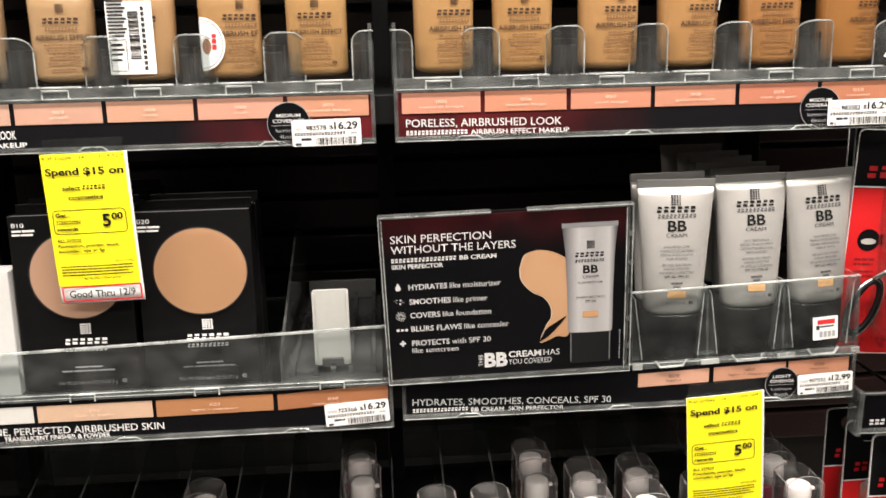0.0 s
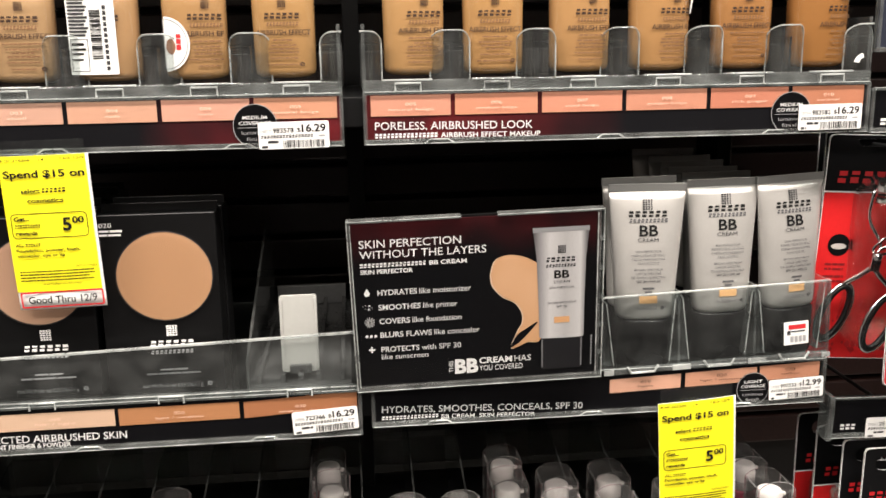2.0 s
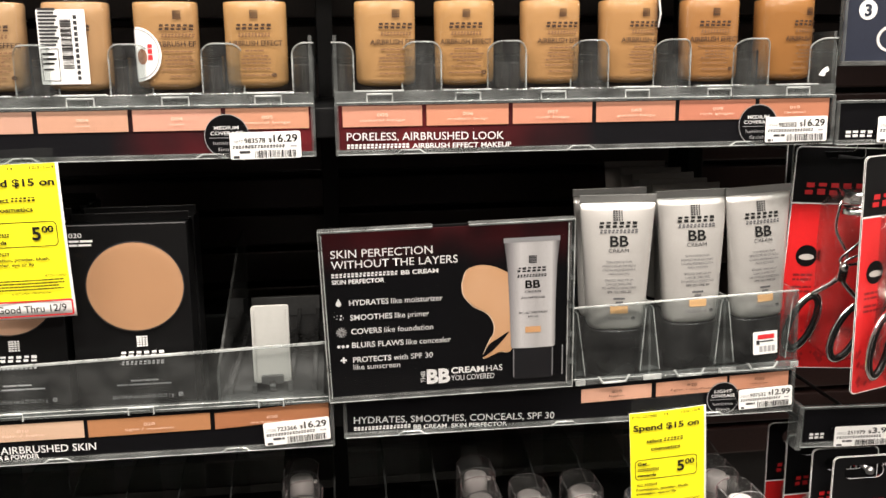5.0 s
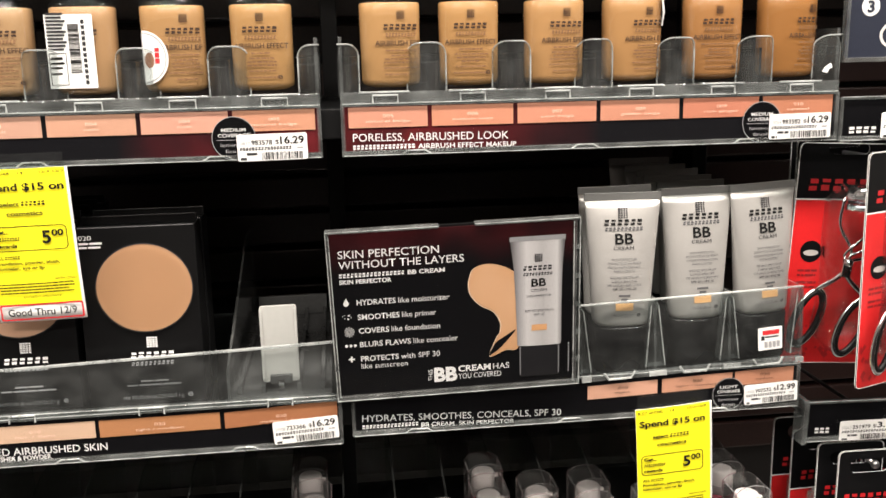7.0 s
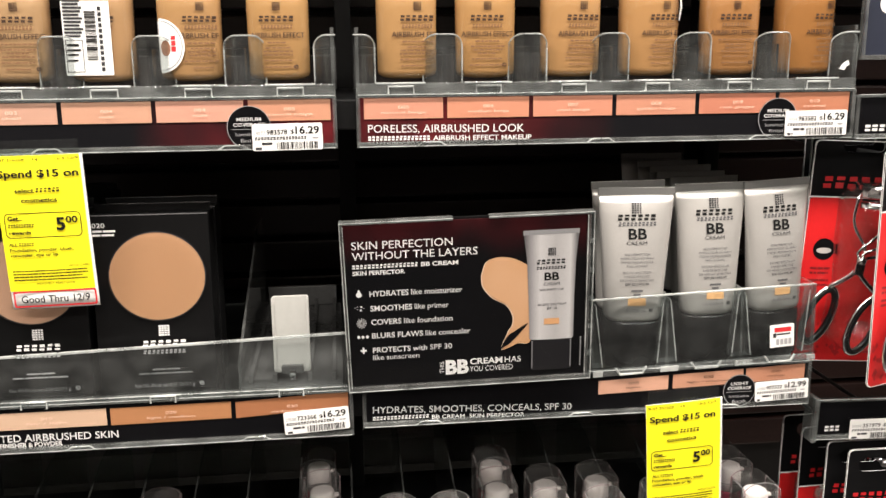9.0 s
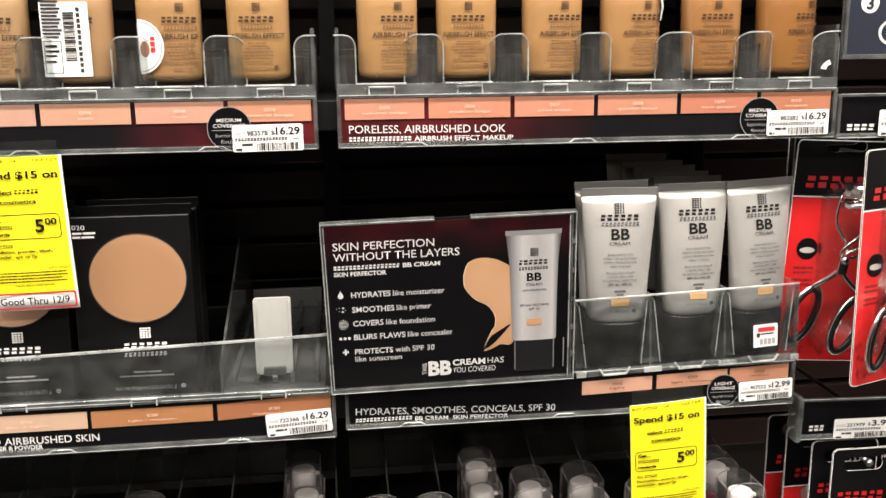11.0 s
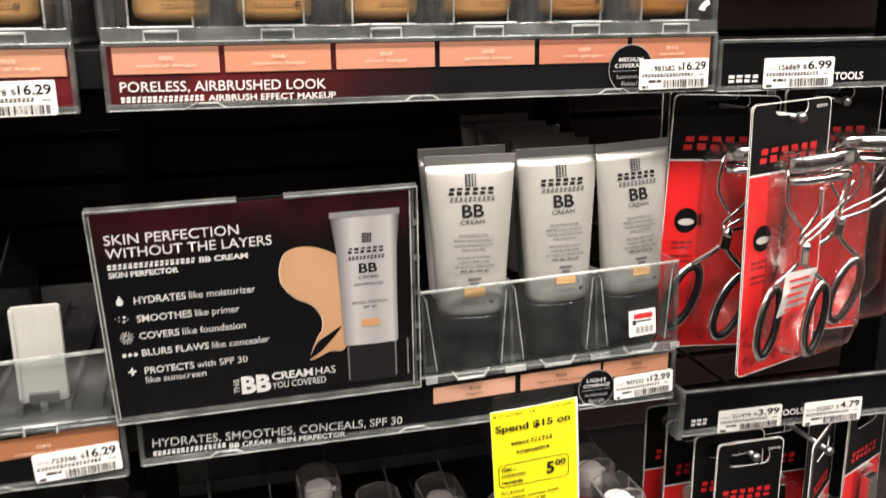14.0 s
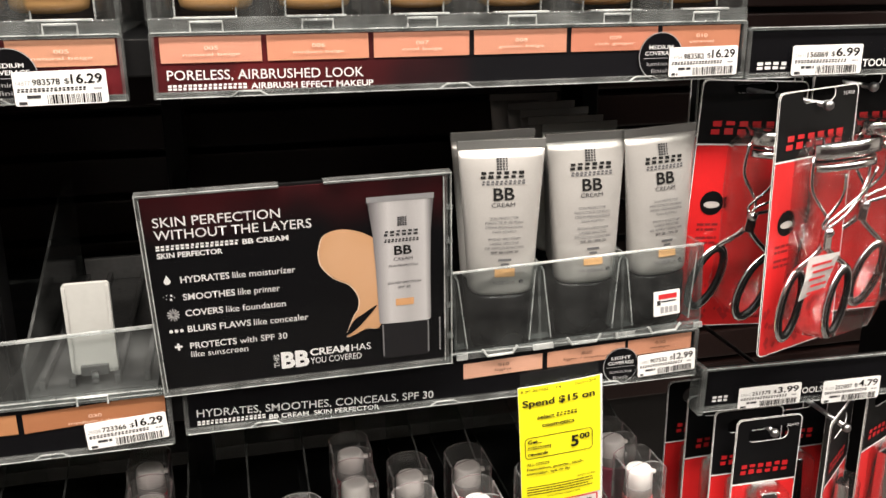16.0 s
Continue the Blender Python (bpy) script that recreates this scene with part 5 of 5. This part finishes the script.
def clamp_band(cx, half, y0, deep, z0, z1, rise):
    """A bowed chromed band, standing upright, that bulges to the front."""
    secs = []
    for k in range(17):
        u = k / 16
        bow = math.sin(math.pi * u)
        px, py, lift = cx - half + 2 * half * u, y0 - deep * bow ** 0.7, rise * bow
        secs.append([(px, py, z0 + lift), (px, py - 0.0016, z0 + lift + 0.001), (px, py - 0.0016, z1 + lift - 0.001), (px, py, z1 + lift), (px, py + 0.0008, (z0 + z1) / 2 + lift)])
    return loft(secs)


def lash_curler(card, dx=0.0, lean=0.0):
    """The chromed curler in its clear blister, pivot and finger loops in front of the card."""
    hw, cx = 0.027, dx + 0.010
    piv = Vector((dx - 0.008, -0.016, -0.083))
    cur = part("lash_curler", clamp_band(cx, hw, -0.010, 0.019, -0.0400, -0.0305, 0.004), CHROME, card, "chromed lash curler clamp", smooth=True)
    part("clamp_band", clamp_band(cx, hw - 0.002, -0.010, 0.017, -0.0475, -0.0425, 0.003), CHROME, cur, smooth=True)
    part("rubber_pad", clamp_band(cx, hw - 0.003, -0.010, 0.0165, -0.0422, -0.0402, 0.003), BLACK_PLASTIC, cur, "black rubber pad")
    for sx in (-1, 1):
        part("frame_wire", wire(spline([(cx + sx * hw, -0.010, -0.038), (cx + sx * hw * 0.98, -0.011, -0.058), (cx + sx * 0.012 - 0.004, -0.014, -0.074), tuple(piv)], 5), 0.0013, 7), CHROME, cur, smooth=True)
        part("slide_wire", wire(spline([(cx + sx * 0.015, -0.024, -0.047), (cx + sx * 0.010 - 0.002, -0.021, -0.062), (piv.x + sx * 0.003, -0.017, -0.077), tuple(piv)], 5), 0.0011, 6), CHROME, cur, smooth=True)
        mid = Vector((piv.x + sx * 0.0140 - 0.002, -0.015 - 0.006 * sx, -0.129))
        tilt = radians(14)
        loop, inner = [], []
        for k in range(32):
            a = 2 * math.pi * k / 32
            for path, ru, rv in ((loop, 0.0098, 0.0225), (inner, 0.0080, 0.0203)):
                u, v = ru * math.cos(a), rv * math.sin(a)
                path.append((mid.x + u * math.cos(tilt) + v * math.sin(tilt), mid.y, mid.z - u * math.sin(tilt) + v * math.cos(tilt)))
        ring_ = part("finger_loop", wire(loop, 0.0017, 8, True), CHROME, cur, "chromed finger loop", smooth=True)
        part("rubber_grip", wire(inner, 0.0022, 6, True), BLACK_PLASTIC, ring_, "black rubber grip", smooth=True)
        part("handle_arm", wire(spline([tuple(piv), (piv.x + sx * 0.003, -0.016, -0.094), (mid.x + 0.0022 * sx + 0.004, mid.y, -0.1075)], 5), 0.0020, 7), CHROME, cur, smooth=True)
    part("pivot_plate", box(bmesh.new(), piv.x - 0.0035, piv.x + 0.0035, -0.0195, -0.0165, piv.z - 0.011, piv.z + 0.002, 0.0008), CHROME, cur)
    bm = bmesh.new()
    bmesh.ops.create_uvsphere(bm, u_segments=12, v_segments=8, radius=0.0034)
    bmesh.ops.translate(bm, verts=bm.verts, vec=piv + Vector((0, -0.003, 0)))
    part("pivot", bm, CHROME, cur, smooth=True)
    swing = Matrix.Translation(piv) @ Matrix.Rotation(radians(lean), 4, "Y") @ Matrix.Translation(-piv)
    for ob in [cur, *cur.children_recursive]:
        ob.data.transform(swing)
    secs = []
    for s, yy in ((1.0, -0.0006), (0.985, -0.012), (0.95, -0.026), (0.87, -0.034), (0.62, -0.0365)):
        secs.append([(dx + 0.003 + px * s, yy, -0.090 + pz * s) for px, pz in [(-0.014, -0.062), (0.018, -0.062), (0.029, -0.050), (0.028, -0.010), (0.031, 0.020), (0.033, 0.050), (0.022, 0.062), (-0.012, 0.062), (-0.024, 0.050), (-0.024, 0.020), (-0.022, -0.010), (-0.026, -0.048)]])
    bl = part("blister", loft(secs), BLISTER, card, "crumpled clear blister", smooth=True)
    return bl


# white colour stands in for reflections on a clear sticker
REFLECTION_FILM = material("white_reflection_film", (0.72, 0.70, 0.69), 0.18, vary=0.1, metal=0.3, bump=0.2)


def curler_card(x, y, z, rz, front=False, ry=0.0):
    c = hang_card("lash_curler_card", "red and black blister card with a chromed lash curler", "blister card", "lash curler cards", x, y, z, rz, 0.072, 0.164, 0.041, (0.030, 0.0, 0.008), ry)
    glyphs(c, -0.027, 0.027, -0.0345, -0.0255, -0.0006, DEEP_RED_INK, 6, 11)
    eye = part("eye_disc", sheet(disc(-0.0205, -0.079, 0.0080), -0.0006), BLACK_CARD, c, "round printed eye picture")
    part("eye_print", sheet(disc(-0.0205, -0.080, 0.0055, 0.0022), -0.0008), shade("eye_white_print", (0.5, 0.47, 0.45)), eye)
    fine_lines(c, -0.0290, -0.0140, (-0.094, -0.0975, -0.103, -0.1065), 0.0016, -0.0006, shade("dark_red_ink", (0.22, 0.01, 0.012)), 3)
    rnd = random.Random(4)
    bm = bmesh.new()
    for k in range(70):
        px, pz, s = rnd.uniform(-0.033, 0.033), rnd.uniform(-0.160, -0.132), rnd.uniform(0.0012, 0.0030)
        bm.faces.new([bm.verts.new((px + a * s, -0.0005, pz + b * s)) for a, b in ((0, -1), (0.8, 0), (0, 1), (-0.8, 0))])
    tagged(part("diamond_pattern", bm, shade("dark_red_ink", (0.40, 0.015, 0.018)), c, "darker red diamond pattern"), kind="stuff")
    lash_curler(c, 0.003 if front else 0.007, 0.0 if front else 7.0)
    if front:
        words("16910", 0.022, 0.032, -0.006, 0.0022, -0.0006, c, WHITE_INK, 0.0)
        st = part("security_sticker", loft([[(-0.032, -0.0225, -0.120), (-0.006, -0.0215, -0.116), (-0.006, -0.0212, -0.116), (-0.032, -0.0222, -0.120)], [(-0.030, -0.0240, -0.108), (-0.003, -0.0232, -0.105), (-0.003, -0.0229, -0.105), (-0.030, -0.0237, -0.108)], [(-0.026, -0.0225, -0.094), (0.001, -0.0240, -0.095), (0.001, -0.0237, -0.095), (-0.026, -0.0222, -0.094)]]), REFLECTION_FILM, c, "shiny clear security sticker with painted white and red reflections")
        # red bars painted as the sticker's red reflections
        part("red_stripe", bars([(-0.0275 + 0.0006 * k + 0.002 * (k % 2), -0.0085 + 0.0012 * k - 0.003 * (k % 3), -0.1165 + 0.0042 * k, -0.1150 + 0.0042 * k) for k in range(5)], -0.0244), RED_INK, st)
    return c


curler_card(0.3500, 0.0220, 1.3820, -4, ry=2.5)
curler_card(0.3655, -0.0200, 1.3814, 18, True, ry=-1.2)
curler_card(0.4250, 0.0200, 1.3850, 0)
for k in range(2):
    curler_card(0.3640 + 0.014 * k, 0.055 + 0.035 * k, 1.3835, 0)
    curler_card(0.4420 + 0.014 * k, 0.055 + 0.035 * k, 1.3855, k - 1)
prong(0.3655, -0.0290, 1.3725)
prong(0.4260, 0.0100, 1.3765)


def nail_card(x, y, z, rz, w=0.056, h=0.115, ry=0.0, code=""):
    c = hang_card("nail_tool_card", "black and red hanging card of a nail clipper", "blister card", "nail tool cards", x, y, z, rz, w, h, 0.0500, (0.031, -0.0075, 0.0105), ry)
    glyphs(c, -0.019, 0.019, -0.0425, -0.0345, -0.0006, DEEP_RED_INK, 6, 11)
    if code:
        words(code, 0.0135, 0.0225, -0.0085, 0.0020, -0.0006, c, WHITE_INK, 0.0)
    body = part("clipper", loft([[(-0.006, -0.003, -0.055), (0.006, -0.003, -0.055), (0.006, -0.009, -0.055), (-0.006, -0.009, -0.055)], [(-0.0065, -0.003, -0.100), (0.0065, -0.003, -0.100), (0.0065, -0.012, -0.100), (-0.0065, -0.012, -0.100)]]), CHROME, c, "chromed clipper")
    secs = [[(px * s, yy, -0.080 + pz * s) for px, pz in rounded(-0.014, 0.014, -0.031, 0.030, 0.006, 4)] for s, yy in ((1, -0.0006), (0.97, -0.012), (0.8, -0.016))]
    part("blister", loft(secs), BLISTER, c, "clear blister", smooth=True)
    return c


nail_card(0.3705, 0.0000, 1.1562, 0, w=0.050, ry=0.5, code="32410")
nail_card(0.3620, 0.0120, 1.1580, -2, w=0.052)
nail_card(0.3555, 0.0360, 1.1600, 2)
nail_card(0.3530, 0.0600, 1.1600, 0)
nail_card(0.4275, 0.0000, 1.1550, 38)
nail_card(0.4130, 0.0330, 1.1580, 0)
nail_card(0.4130, 0.0600, 1.1600, 0)
nail_card(0.4790, 0.0200, 1.1620, 25)
prong(0.3715, -0.0050, 1.1465)
prong(0.4265, -0.0070, 1.1440)


# ---- lip colours in the lowest tray ----
def lip_pot(x, y, top, rgb, rz=0.0):
    """A clear pink-edged case with an arched top, a white cap and a coloured body inside."""
    t = thing("lip_colour", x, y, top - 0.085, "clear pink case holding a white-capped lip colour", "lip colour", "lip colours", rz=rz)
    w, d, h = 0.0142, 0.0125, 0.085
    for sy in (-d, d - 0.0012):
        pts = [(-w, 0), (w, 0), (w, h - 0.006)] + [(w - 2 * w * k / 8, h - 0.006 + 0.006 * math.sin(math.pi * k / 8) ** 0.6) for k in range(1, 8)] + [(-w, h - 0.006)]
        part("case_panel", plate(pts, sy, sy + 0.0012, rim_slot=1), [PINK_CASE, PINK_EDGE], t, "clear panel with a pink rim")
    for sx in (-w, w - 0.0012):
        part("case_side", box(bmesh.new(), sx, sx + 0.0012, -d + 0.0012, d - 0.0012, 0, h - 0.006, 0, 1), [PINK_CASE, PINK_EDGE], t)
    part("cap", loft([oval(0.054, 0.0098, 0.0098, 2, 28), oval(0.068, 0.0096, 0.0096, 2, 28), oval(0.0722, 0.0092, 0.0092, 2, 28), oval(0.0736, 0.0084, 0.0084, 2, 28), oval(0.0741, 0.0070, 0.0070, 2, 28), oval(0.0743, 0.0030, 0.0030, 2, 28)]), WHITE_PLASTIC, t, "white domed cap", smooth=True)
    part("cap_tab", box(bmesh.new(), 0.006, 0.0125, -0.0015, 0.0015, 0.068, 0.0705, 0.0006), WHITE_PLASTIC, t)
    part("cap_ring", loft([oval(0.0605, 0.0100, 0.0100, 2, 28), oval(0.0611, 0.0100, 0.0100, 2, 28)]), SOFT_INK, t)
    part("body", loft([oval(0.0, 0.0100, 0.0095, 2.4, 28), oval(0.052, 0.0105, 0.0100, 2.4, 28), oval(0.054, 0.0095, 0.0095, 2.2, 28)]), shade("lip_gloss", rgb, 0.2), t, "glossy lip colour", smooth=True)
    return t


PINK_EDGE = clear("pink_edge", tint=(0.85, 0.55, 0.60), haze=0.22, rough=0.1, ior=1.55)


GLOSSES = [(0.35, 0.02, 0.04), (0.45, 0.12, 0.12), (0.30, 0.05, 0.06), (0.50, 0.10, 0.16), (0.55, 0.02, 0.05)]
for k, (px, py, dz) in enumerate(((-0.0465, 0.105, 0), (-0.0430, 0.063, 0), (0.0930, 0.090, 0), (0.0907, 0.050, 0), (0.1286, 0.050, 0), (0.1246, 0.010, 0), (0.1700, 0.052, 0), (0.1655, 0.009, 0), (0.2835, 0.063, 0), (0.2840, 0.018, 0.001), (0.2120, 0.020, 0), (-0.1617, 0.049, 0), (0.0118, 0.0175, 0), (0.0513, 0.016, 0))):
    lip_pot(px, py, 1.1300 + dz, GLOSSES[(k * 2 + k // 3) % 5])
rack = thing("lip_rack", 0, 0.0, 1.0050, "clear compartment rack for lip colours, partly empty", "display rack")
part("rack_base", box(bmesh.new(), -0.36, 0.305, -0.004, 0.235, 0.0, 0.0398, 0.001), BLACK_PLASTIC, rack, "black base")
for k in range(17):
    dx = -0.345 + 0.0405 * k
    bm = bmesh.new()
    pts = [(0.0, 0.04), (0.225, 0.04), (0.225, 0.118), (0.13, 0.118), (0.0, 0.085)]
    a = [bm.verts.new((dx, py, pz)) for py, pz in pts]
    b = [bm.verts.new((dx + 0.0014, py, pz)) for py, pz in pts]
    bm.faces.new(a[::-1])
    bm.faces.new(b)
    for q in range(5):
        bm.faces.new((a[q], a[(q + 1) % 5], b[(q + 1) % 5], b[q])).material_index = 1
    part("rack_divider", bm, [ACRYLIC, ACRYLIC_EDGE], rack)
part("rack_back", box(bmesh.new(), -0.36, 0.305, 0.226, 0.228, 0.04, 0.122, 0, 1), [ACRYLIC, ACRYLIC_EDGE], rack)
scrap = thing("paper_scrap", 0.3160, 0.0010, 1.4350, "torn white paper scrap stuck on the clear tab", "paper scrap")
part("scrap", plate([(-0.003, -0.0022), (0.001, -0.003), (0.0018, -0.0005), (0.0042, 0.0005), (0.0030, 0.0034), (0.0005, 0.0022), (-0.0012, 0.0008)], -0.0006, -0.0003), WHITE_PAPER, scrap)
